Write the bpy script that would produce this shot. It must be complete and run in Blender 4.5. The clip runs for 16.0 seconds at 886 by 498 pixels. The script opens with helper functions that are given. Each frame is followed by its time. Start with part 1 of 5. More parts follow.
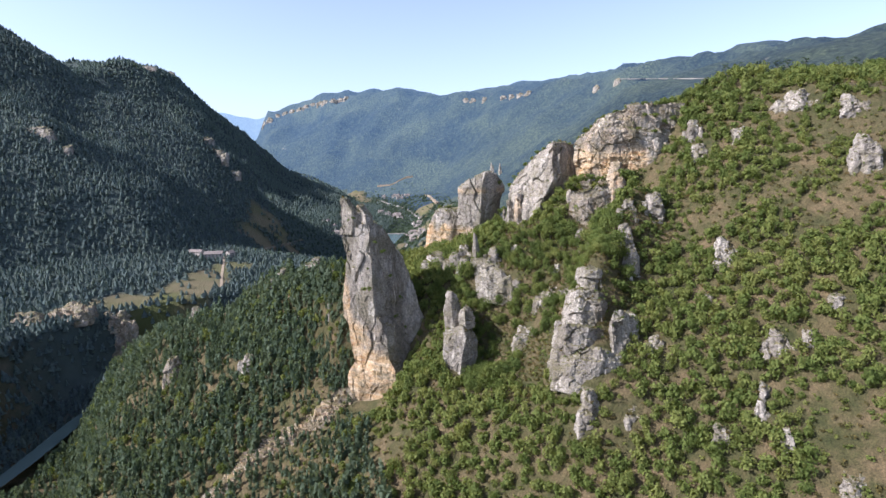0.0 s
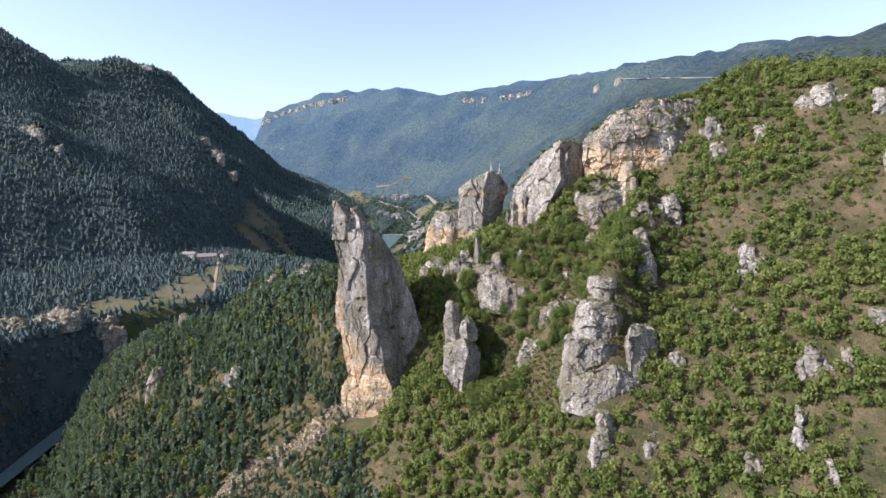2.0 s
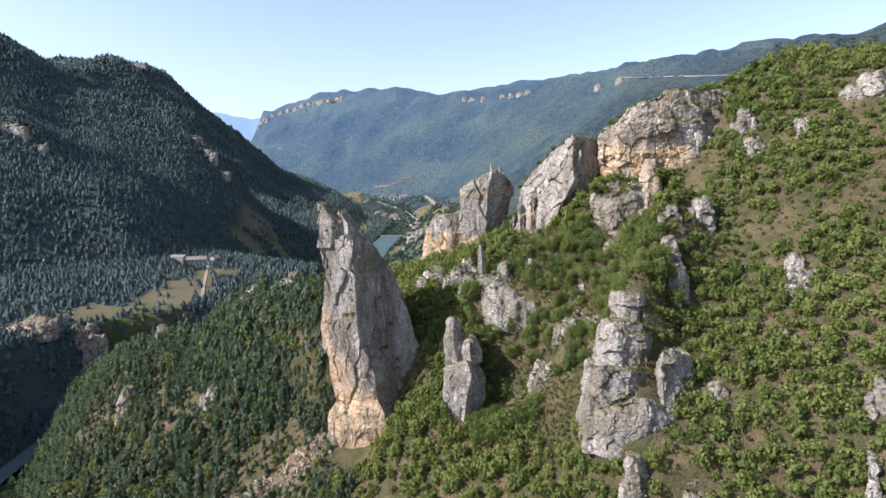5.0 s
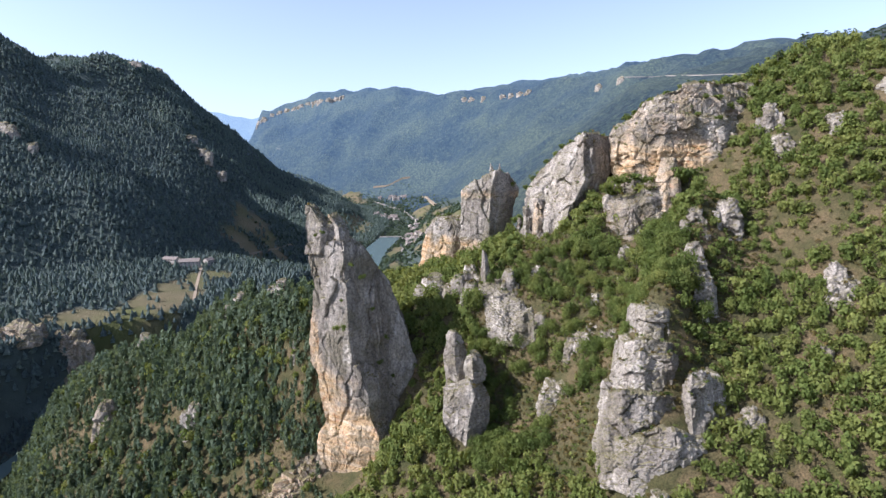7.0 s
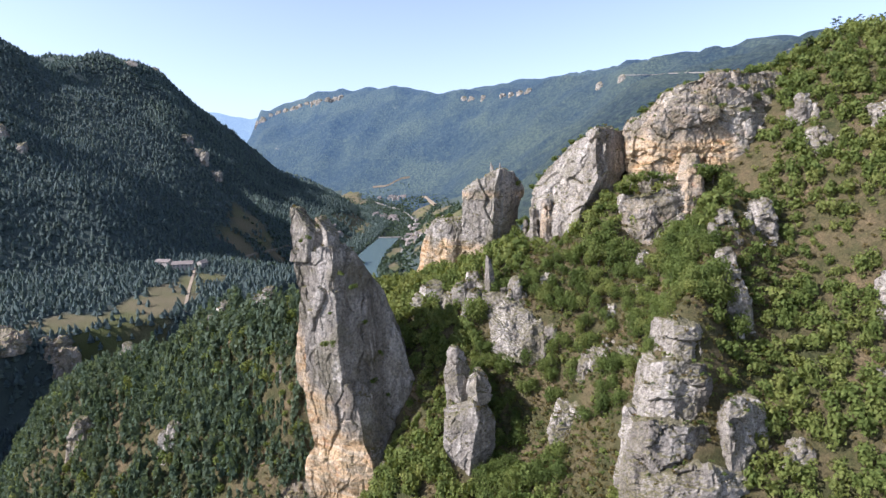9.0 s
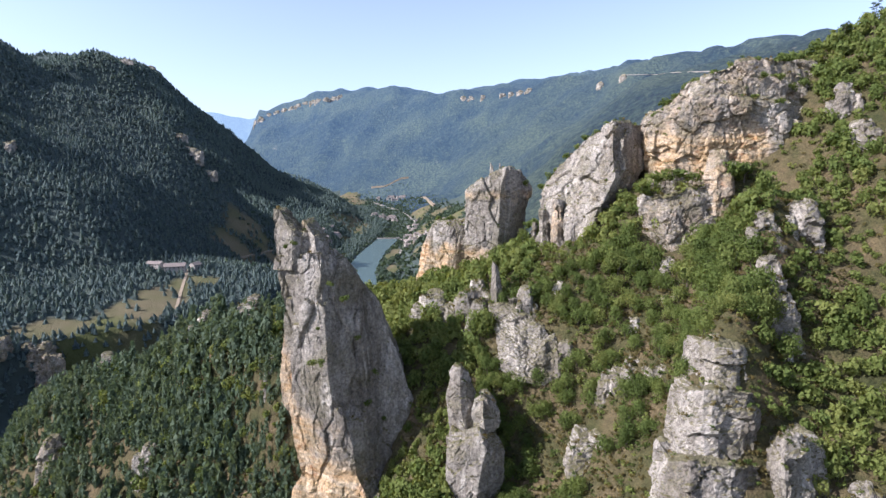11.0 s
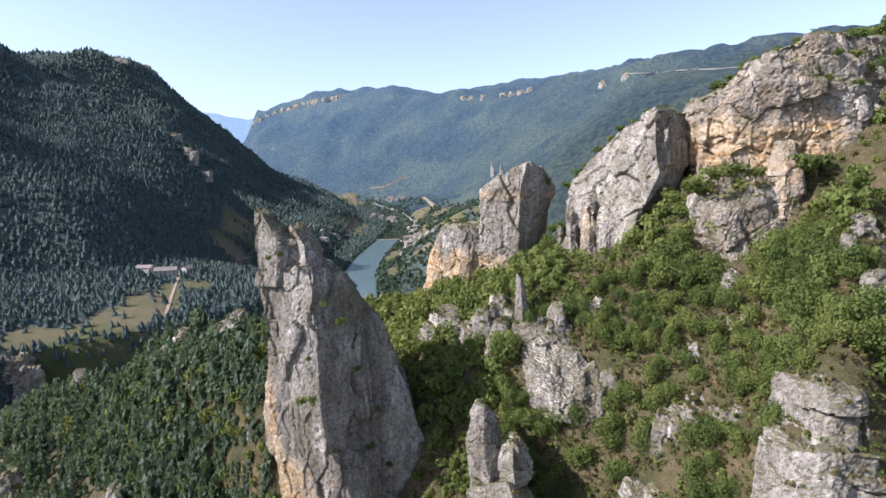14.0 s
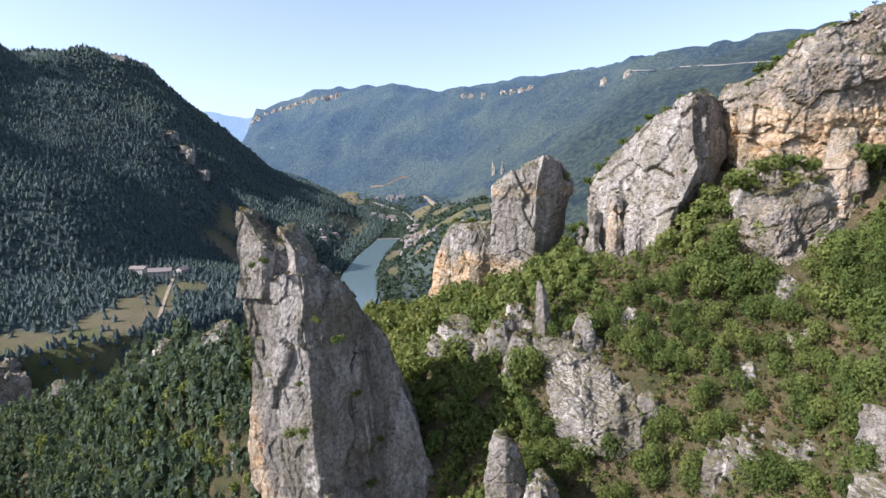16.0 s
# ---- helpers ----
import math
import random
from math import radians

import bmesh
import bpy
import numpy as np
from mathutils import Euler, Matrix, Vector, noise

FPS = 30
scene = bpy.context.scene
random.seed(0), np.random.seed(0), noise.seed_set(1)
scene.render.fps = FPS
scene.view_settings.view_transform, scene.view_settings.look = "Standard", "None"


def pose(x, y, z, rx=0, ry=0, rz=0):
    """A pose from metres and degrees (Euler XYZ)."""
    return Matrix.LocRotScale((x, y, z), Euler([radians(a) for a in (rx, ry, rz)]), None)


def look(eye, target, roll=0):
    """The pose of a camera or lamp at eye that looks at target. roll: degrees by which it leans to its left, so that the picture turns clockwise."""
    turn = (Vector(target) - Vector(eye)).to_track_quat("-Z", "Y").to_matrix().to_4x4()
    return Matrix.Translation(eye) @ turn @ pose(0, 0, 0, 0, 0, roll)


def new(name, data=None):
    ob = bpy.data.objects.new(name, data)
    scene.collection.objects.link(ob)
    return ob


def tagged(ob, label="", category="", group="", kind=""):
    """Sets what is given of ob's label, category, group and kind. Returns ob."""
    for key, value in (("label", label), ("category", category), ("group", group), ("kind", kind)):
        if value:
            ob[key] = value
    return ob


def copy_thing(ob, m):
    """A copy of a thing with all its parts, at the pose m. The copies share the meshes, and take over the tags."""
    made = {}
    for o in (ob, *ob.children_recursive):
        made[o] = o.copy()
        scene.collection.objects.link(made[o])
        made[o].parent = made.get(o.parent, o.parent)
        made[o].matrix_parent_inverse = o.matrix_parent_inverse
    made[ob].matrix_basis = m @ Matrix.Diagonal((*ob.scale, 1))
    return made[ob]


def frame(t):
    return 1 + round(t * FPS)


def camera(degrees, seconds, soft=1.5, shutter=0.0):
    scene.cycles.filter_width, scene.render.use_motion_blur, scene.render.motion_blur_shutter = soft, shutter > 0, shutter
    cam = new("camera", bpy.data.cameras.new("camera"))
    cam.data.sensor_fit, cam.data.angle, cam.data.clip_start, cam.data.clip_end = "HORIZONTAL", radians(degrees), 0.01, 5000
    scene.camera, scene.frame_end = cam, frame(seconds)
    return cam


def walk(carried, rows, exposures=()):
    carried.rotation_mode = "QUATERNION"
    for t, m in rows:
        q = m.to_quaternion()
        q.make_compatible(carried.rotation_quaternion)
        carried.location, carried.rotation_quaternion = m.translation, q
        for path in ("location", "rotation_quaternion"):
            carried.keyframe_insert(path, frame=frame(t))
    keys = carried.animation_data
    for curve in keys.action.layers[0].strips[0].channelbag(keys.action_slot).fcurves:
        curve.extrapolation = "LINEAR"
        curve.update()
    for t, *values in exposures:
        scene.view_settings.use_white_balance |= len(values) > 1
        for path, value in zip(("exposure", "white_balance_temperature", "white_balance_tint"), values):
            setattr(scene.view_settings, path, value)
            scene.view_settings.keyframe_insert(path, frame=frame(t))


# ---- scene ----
cam = camera(76.8, 16.0)
PATH = [
    (0, (0.501, -0.933, 217.618), (0.49, 1.043, 217.31), -0.2),
    (0.5, (0.437, 3.063, 217.573), (0.426, 5.039, 217.264), -0.2),
    (1, (0.318, 7.118, 217.511), (0.307, 9.094, 217.203), -0.2),
    (1.5, (0.229, 11.134, 217.418), (0.22, 13.11, 217.11), -0.2),
    (2, (0.193, 15.232, 217.342), (0.184, 17.208, 217.035), -0.2),
    (2.5, (0.16, 19.29, 217.229), (0.153, 21.267, 216.922), -0.2),
    (3, (0.006, 23.435, 217.088), (0.0, 25.412, 216.781), -0.2),
    (3.5, (-0.034, 27.413, 216.95), (-0.039, 29.389, 216.644), -0.2),
    (4, (-0.119, 31.564, 216.844), (-0.124, 33.541, 216.537), -0.2),
    (6.5, (-0.447, 51.824, 216.016), (-0.45, 53.801, 215.711), -0.1),
    (7, (-0.532, 55.912, 215.908), (-0.534, 57.889, 215.603), -0.1),
    (7.5, (-0.558, 59.958, 215.74), (-0.56, 61.935, 215.435), -0.1),
    (8, (-0.538, 64.1, 215.56), (-0.541, 66.077, 215.256), -0.2),
    (8.5, (-0.465, 68.217, 215.388), (-0.468, 70.193, 215.082), -0.3),
    (11, (-1.321, 88.741, 214.19), (-1.32, 90.718, 213.886), -0.2),
    (11.5, (-1.723, 92.734, 213.967), (-1.721, 94.711, 213.663), -0.3),
    (12, (-2.326, 96.793, 213.697), (-2.324, 98.77, 213.393), -0.3),
    (12.5, (-2.918, 100.743, 213.459), (-2.915, 102.72, 213.156), -0.3),
    (13, (-3.616, 104.824, 213.242), (-3.613, 106.801, 212.939), -0.3),
    (13.5, (-4.304, 108.798, 212.95), (-4.3, 110.775, 212.647), -0.3),
    (14, (-5.062, 112.851, 212.637), (-5.058, 114.828, 212.335), -0.3),
    (14.5, (-5.731, 116.789, 212.329), (-5.726, 118.766, 212.025), -0.4),
    (15, (-6.329, 120.799, 211.978), (-6.325, 122.775, 211.674), -0.3),
    (15.5, (-6.758, 124.665, 211.62), (-6.754, 126.642, 211.315), -0.4),
    (16, (-7.262, 128.606, 211.307), (-7.258, 130.582, 211.001), -0.4),
]
walk(cam, [(t, look(eye, target, roll)) for t, eye, target, roll in PATH], exposures=[(0, 0.90, 5640, 19.5), (16, 0.90, 5640, 19.5)])
# ---- light ----
SUN_DIR = Vector((-0.77, -0.23, 0.62)).normalized()      # towards the sun
world = bpy.data.worlds.new("sky")
scene.world = world
world.use_nodes = True
wn = world.node_tree.nodes
sky = wn.new("ShaderNodeTexSky")
sky.sky_type = "NISHITA"
sky.sun_disc = False
sky.sun_elevation = math.asin(SUN_DIR.z)
sky.sun_rotation = math.atan2(SUN_DIR.x, SUN_DIR.y)
sky.altitude = 600
sky.air_density, sky.dust_density, sky.ozone_density = 1.0, 1.6, 1.7
wn["Background"].inputs["Strength"].default_value = 0.122
pale = wn.new("ShaderNodeHueSaturation")
pale.inputs["Saturation"].default_value = 0.70
world.node_tree.links.new(sky.outputs[0], pale.inputs["Color"])
world.node_tree.links.new(pale.outputs[0], wn["Background"].inputs["Color"])
sun = new("sun", bpy.data.lights.new("sun", "SUN"))
sun.data.energy, sun.data.angle, sun.data.color = 5.0, radians(0.53), (1.0, 0.93, 0.82)
sun.rotation_mode = "QUATERNION"
sun.rotation_quaternion = SUN_DIR.to_track_quat("Z", "Y")


# ---- noise on arrays ----
def hash01(ix, iy, iz, seed):
    h = (ix.astype(np.int64) * 374761393 + iy.astype(np.int64) * 668265263 + iz.astype(np.int64) * 2147483647 + seed * 1274126177) & 0xFFFFFFFF
    h = ((h ^ (h >> 13)) * 1274126177) & 0xFFFFFFFF
    h = ((h ^ (h >> 16)) * 2246822519) & 0xFFFFFFFF
    return ((h ^ (h >> 15)) & 0xFFFFFF) / float(0xFFFFFF)


def vnoise(p, seed=0):
    """Smooth noise, -1 to 1, at the rows of p."""
    i = np.floor(p)
    f = p - i
    f = f * f * f * (f * (f * 6 - 15) + 10)
    out = 0
    for dx in (0, 1):
        for dy in (0, 1):
            for dz in (0, 1):
                w = (f[:, 0] if dx else 1 - f[:, 0]) * (f[:, 1] if dy else 1 - f[:, 1]) * (f[:, 2] if dz else 1 - f[:, 2])
                out = out + w * hash01(i[:, 0] + dx, i[:, 1] + dy, i[:, 2] + dz, seed)
    return out * 2 - 1


def fbm(p, octaves=4, seed=0, gain=0.5):
    out, a = 0, 1.0
    for k in range(octaves):
        out = out + a * vnoise(p * 2.0 ** k + 17.3 * k, seed + k)
        a *= gain
    return out


def facets(p, seed=0, tilt=0.5):
    """Blocks with slanting faces: for each row of p the offset of the block that it lies in, and how near it is to a joint."""
    i = np.floor(p)
    best, second = np.full(len(p), 9.0), np.full(len(p), 9.0)
    cell, away = np.zeros_like(p), np.zeros_like(p)
    for dx in (-1, 0, 1):
        for dy in (-1, 0, 1):
            for dz in (-1, 0, 1):
                c = i + np.array((dx, dy, dz))
                d = p - c - np.stack([hash01(c[:, 0], c[:, 1], c[:, 2], seed + k) for k in range(3)], 1)
                dist = (d ** 2).sum(1)
                nearer = dist < best
                second = np.where(nearer, best, np.minimum(second, dist))
                cell[nearer], away[nearer] = c[nearer], d[nearer]
                best = np.where(nearer, dist, best)
    r = [hash01(cell[:, 0], cell[:, 1], cell[:, 2], seed + k) * 2 - 1 for k in range(3, 7)]
    value = r[0] + tilt * (r[1] * away[:, 0] + r[2] * away[:, 1] + r[3] * away[:, 2])
    return value, np.sqrt(second) - np.sqrt(best)


def flat3(x, y, scale, z=0.0):
    return np.stack([x * scale, y * scale, np.full_like(x, z)], 1)


def smin(a, b, k):
    h = np.clip(0.5 + 0.5 * (b - a) / k, 0, 1)
    return b * (1 - h) + a * h - k * h * (1 - h)


def smax(a, b, k):
    return -smin(-a, -b, k)


def step(x, a, b):
    u = np.clip((x - a) / (b - a), 0, 1)
    return u * u * (3 - 2 * u)


# ---- the lie of the land ----
AXIS = [(-420, -400), (-330, 60), (-262, 200), (-255, 300), (-262, 380), (-235, 440), (-165, 490), (-118, 580), (-100, 700), (-118, 840), (-140, 1000), (-142, 1200), (-130, 1420),
        (-125, 1700), (-200, 2000), (-380, 2230), (-800, 2420), (-1700, 2700), (-3200, 3000)]      # the river, upstream
CREST = [(-400, 420, 30), (-260, 400, 62), (-200, 370, 98), (-156, 338, 120), (-125, 308, 132), (-95, 290, 154), (-70, 280, 163), (-45, 278, 168), (-20, 282, 170), (0, 288, 174), (20, 295, 182),
         (40, 285, 190), (60, 274, 210), (80, 264, 236), (95, 263, 246), (110, 263, 252), (130, 263, 255), (150, 263, 256), (200, 263, 258), (300, 270, 264), (500, 280, 270)]    # x, y, top
RIBS = [((72, 216), (52, 189), 15, 9.0), ((52, 189), (46, 174), 9, 8.0), ((10, 243), (27, 217), 1, 8.0)]      # rocky ribs on the near slope: two ends, height, half width


def to_axis(x, y):
    """Distance from the river's line (right bank plus, left bank minus)."""
    best, side = np.full(len(x), 1e9), np.zeros(len(x))
    for (x0, y0), (x1, y1) in zip(AXIS, AXIS[1:]):
        dx, dy = x1 - x0, y1 - y0
        u = np.clip(((x - x0) * dx + (y - y0) * dy) / (dx * dx + dy * dy), 0, 1)
        d = np.hypot(x - x0 - u * dx, y - y0 - u * dy)
        s = np.sign((x - x0) * dy - (y - y0) * dx)
        side = np.where(d < best, s, side)
        best = np.minimum(best, d)
    return best * np.where(side == 0, 1, side)


def floor_level(x, y):
    return 36 + 110 * step(y, 1550, 2900)


def bump(x, y, cx, cy, rx, ry, h):
    return h * np.exp(-((x - cx) / rx) ** 2 - ((y - cy) / ry) ** 2)


def near_hill(x, y):
    cx, cy, cz = np.array(CREST).T
    front = 137.5 + 0.5866 * x + 0.7178 * (y - 200)
    front = front + bump(x, y, 20, 206, 16, 14, -14) + bump(x, y, -30, 221, 16, 14, -13) + bump(x, y, 46, 163, 25, 16, 7)
    front = front + bump(x, y, -55, 207, 20, 18, -6) + bump(x, y, -75, 253, 25, 12, 5)
    front = front + bump(x, y, -70, 274, 36, 12, 10) + bump(x, y, -5, 241, 14, 12, 9) + bump(x, y, 66, 237, 21, 10, -10)
    edge = np.interp(x, [-115, -95, -73, -60, -48, -36], [275, 262, 254, 245, 233, 228])
    front = front + np.interp(x, [-118, -95, -73, -60, -48, -36, -28], [0, 9, 16, 20, 23, 18, 0]) * step(y - edge, -5, 4)
    for (x0, y0), (x1, y1), rise, wide in RIBS:
        u = np.clip(((x - x0) * (x1 - x0) + (y - y0) * (y1 - y0)) / ((x1 - x0) ** 2 + (y1 - y0) ** 2), 0, 1)
        front = np.maximum(front, front + rise * np.exp(-(((x - x0 - u * (x1 - x0)) ** 2 + (y - y0 - u * (y1 - y0)) ** 2) / wide ** 2)) )
    front = front - 0.8 * np.maximum(0, -165 - x)
    back = np.interp(x, cx, cz) - 0.8 * np.maximum(0, y - np.interp(x, cx, cy)) + 0.25 * np.minimum(0, y - np.interp(x, cx, cy)) * (x > 60)
    return smin(front, back, 7.0)


def valley(x, y):
    d = to_axis(x, y)
    base = floor_level(x, y)
    left, right = np.maximum(0, -d), np.maximum(0, d)
    rough = fbm(flat3(x, y, 1 / 330.0), 3, 5)
    wl = np.interp(y, [300, 550, 716, 973, 1200, 1500], [230, 220, 200, 70, 70, 105])
    wall = 52 * step(left, 30 + 6 * rough, 48 + 6 * rough) * (1 - step(y, 690, 900))
    bank = 5 * step(np.abs(d), 10, 20) * (1 - step(y, 600, 800)) + 5 * step(np.abs(d), 20, 30) * step(y, 600, 800)
    zl = wall + 0.14 * np.minimum(np.maximum(0, left - 28), 260) + 0.64 * np.maximum(0, left - wl) * (1 + 0.14 * rough)
    zl = zl + (44 * np.exp(-((y - 965) / 95) ** 2) - 46 * np.exp(-((y - 1195) / 115) ** 2)) * step(left, 110, 300) + (36 + 28 * step(left, 560, 700)) * step(y, 1300, 1450) * step(left, 290, 480)
    zl = zl - 46 * np.exp(-((left - 400) / 150) ** 2) * step(y, 1350, 1560)
    zl = smin(zl + base, 503 - 24 * step(y, 1200, 1400) + 10 * rough, 20)
    wr = np.interp(y, [500, 700, 1000, 1400], [420, 260, 70, 45])
    zr = 0.05 * np.minimum(right, 200) + np.interp(y, [1500, 2300], [0.62, 0.76]) * np.maximum(0, right - wr) * (1 + 0.12 * rough)
    top = 217 + 0.128 * np.minimum(y, 3050) + 0.085 * np.maximum(x, 0) + 0.05 * np.clip(x - 450, 0, 400) + 0.10 * np.clip(x - 560, 0, 300) * (1 - step(y, 1900, 2250)) + 10 * rough
    zr = smin(zr + base, top, 26)
    zr = base + (zr - base) * np.interp(x + 0.32 * y, [-260, -60, -8, 30, 90, 180, 333], [0, 0.42, 0.6, 0.78, 0.84, 0.91, 1])
    return np.where(d < 0, zl, zr) + bank - 5


def height(x, y):
    x, y = np.asarray(x, float).ravel(), np.asarray(y, float).ravel()
    near = near_hill(x, y)
    far = valley(x, y)
    near = near + 1.6 * fbm(flat3(x, y, 1 / 22.0), 4, 11) * step(near, 45, 90)
    far = far + (9 * fbm(flat3(x, y, 1 / 90.0), 3, 21) - 52 * np.abs(fbm(flat3(x, y, 1 / 420.0), 3, 23)) * step(y, 700, 1300) - 24 * np.abs(fbm(flat3(x, y, 1 / 150.0), 3, 25)) * step(y, 800, 1300)) * step(far, 60, 200)
    return smax(near, far, 8.0)


# ---- materials ----
def material(name, rough=0.9):
    m = bpy.data.materials.new(name)
    m.use_nodes = True
    nodes, links = m.node_tree.nodes, m.node_tree.links
    bsdf = nodes["Principled BSDF"]
    bsdf.inputs["Roughness"].default_value = rough
    bsdf.inputs["Specular IOR Level"].default_value = 0.25
    return m, nodes, links, bsdf


def ramp(nodes, links, source, stops):
    r = nodes.new("ShaderNodeValToRGB")
    while len(r.color_ramp.elements) < len(stops):
        r.color_ramp.elements.new(0.5)
    for e, (at, colour) in zip(r.color_ramp.elements, stops):
        e.position, e.color = at, (*colour, 1)
    links.new(source, r.inputs[0])
    return r.outputs[0]


def tex(nodes, links, vector, scale, detail=5, rough=0.6, kind="ShaderNodeTexNoise"):
    n = nodes.new(kind)
    n.inputs["Scale"].default_value = scale
    if kind == "ShaderNodeTexNoise":
        n.inputs["Detail"].default_value, n.inputs["Roughness"].default_value = detail, rough
    links.new(vector, n.inputs["Vector"])
    return n


def mix(nodes, links, fac, a, b, mode="MIX"):
    n = nodes.new("ShaderNodeMix")
    n.data_type, n.blend_type = "RGBA", mode
    for socket, v in ((n.inputs[0], fac), (n.inputs[6], a), (n.inputs[7], b)):
        if isinstance(v, bpy.types.NodeSocket):
            links.new(v, socket)
        else:
            socket.default_value = v if isinstance(v, (int, float)) else (*v, 1)
    return n.outputs[2]


def math_node(nodes, links, op, a, b=0.0):
    n = nodes.new("ShaderNodeMath")
    n.operation = op
    for socket, v in zip(n.inputs, (a, b)):
        if isinstance(v, bpy.types.NodeSocket):
            links.new(v, socket)
        else:
            socket.default_value = v
    return n.outputs[0]


def stretched(nodes, links, scale):
    g = nodes.new("ShaderNodeNewGeometry")
    m = nodes.new("ShaderNodeMapping")
    m.inputs["Scale"].default_value = scale
    links.new(g.outputs["Position"], m.inputs["Vector"])
    return g, m.outputs[0]


def bumped(nodes, links, bsdf, source, strength, distance):
    b = nodes.new("ShaderNodeBump")
    b.inputs["Strength"].default_value, b.inputs["Distance"].default_value = strength, distance
    links.new(source, b.inputs["Height"])
    links.new(b.outputs[0], bsdf.inputs["Normal"])


def rock_material(name):
    """Grey limestone: dark weathered streaks, pale scars, and ochre stains where the face has fallen away (the attribute 'ochre')."""
    m, n, l, bsdf = material(name, 0.92)
    g, pos = stretched(n, l, (1, 1, 1))
    _, tall = stretched(n, l, (1, 1, 0.16))
    _, wide = stretched(n, l, (0.35, 0.35, 1.6))
    big = tex(n, l, pos, 0.11, 4)
    streak = tex(n, l, tall, 0.75, 6, 0.7)
    layer = tex(n, l, wide, 0.5, 6, 0.65)
    fine = tex(n, l, pos, 1.5, 10, 0.82)
    speck = tex(n, l, pos, 0.55, 8, 0.75)
    grey = ramp(n, l, streak.outputs[0], [(0.30, (0.17, 0.155, 0.133)), (0.43, (0.36, 0.333, 0.29)), (0.54, (0.49, 0.455, 0.403)), (0.68, (0.64, 0.60, 0.535))])
    light = ramp(n, l, speck.outputs[0], [(0.40, (0.20, 0.183, 0.156)), (0.50, (0.45, 0.416, 0.364)), (0.64, (0.63, 0.59, 0.525))])
    grey = mix(n, l, 0.5, grey, light)
    wash = tex(n, l, tall, 0.13, 5, 0.6)
    grey = mix(n, l, 0.9, grey, ramp(n, l, wash.outputs[0], [(0.36, (0.50, 0.48, 0.45)), (0.50, (0.88, 0.87, 0.85)), (0.62, (1.12, 1.12, 1.12))]), "MULTIPLY")
    scar = ramp(n, l, tex(n, l, tall, 0.22, 4, 0.6).outputs[0], [(0.60, (0, 0, 0)), (0.68, (0.8, 0.8, 0.8))])
    grey = mix(n, l, scar, grey, (0.68, 0.63, 0.55))
    ochre = ramp(n, l, layer.outputs[0], [(0.32, (0.50, 0.30, 0.14)), (0.44, (0.64, 0.45, 0.25)), (0.60, (0.72, 0.58, 0.41))])
    at = n.new("ShaderNodeAttribute")
    at.attribute_name = "ochre"
    edge = math_node(n, l, "ADD", at.outputs["Fac"], math_node(n, l, "MULTIPLY", math_node(n, l, "SUBTRACT", speck.outputs[0], 0.5), 1.3))
    base = mix(n, l, ramp(n, l, edge, [(0.18, (0, 0, 0)), (0.75, (1, 1, 1))]), grey, ochre)
    rust = ramp(n, l, tex(n, l, pos, 0.2, 6, 0.75).outputs[0], [(0.57, (0, 0, 0)), (0.66, (1, 1, 1))])
    rust = math_node(n, l, "MULTIPLY", rust, math_node(n, l, "MULTIPLY", at.outputs["Fac"], 0.7))
    base = mix(n, l, rust, base, (0.46, 0.17, 0.065))
    moss = ramp(n, l, math_node(n, l, "ADD", math_node(n, l, "MULTIPLY", big.outputs[0], 0.6), math_node(n, l, "MULTIPLY", speck.outputs[0], 0.4)), [(0.50, (0, 0, 0)), (0.57, (1, 1, 1))])
    up = n.new("ShaderNodeSeparateXYZ")
    l.new(g.outputs["Normal"], up.inputs[0])
    ledge = ramp(n, l, math_node(n, l, "ADD", up.outputs[2], math_node(n, l, "MULTIPLY", speck.outputs[0], 0.6)), [(0.86, (0, 0, 0)), (1.0, (1, 1, 1))])
    base = mix(n, l, math_node(n, l, "MULTIPLY", moss, 0.6), base, (0.19, 0.17, 0.105))
    base = mix(n, l, math_node(n, l, "MULTIPLY", ledge, 0.8), base, (0.17, 0.155, 0.065))
    base = mix(n, l, 0.75, base, ramp(n, l, fine.outputs[0], [(0.40, (0.16, 0.150, 0.137)), (0.475, (0.55, 0.528, 0.50)), (0.57, (0.94, 0.91, 0.87))]), "MULTIPLY")
    l.new(base, bsdf.inputs["Base Color"])
    crack = tex(n, l, tall, 0.55, 2, 0.5, "ShaderNodeTexVoronoi")
    crack.feature = "DISTANCE_TO_EDGE"
    both = math_node(n, l, "ADD", fine.outputs[0], math_node(n, l, "MULTIPLY", math_node(n, l, "MINIMUM", crack.outputs[0], 0.05), 1.2))
    bumped(n, l, bsdf, math_node(n, l, "ADD", both, math_node(n, l, "ADD", streak.outputs[0], math_node(n, l, "MULTIPLY", speck.outputs[0], 0.7))), 0.9, 0.5)
    return m


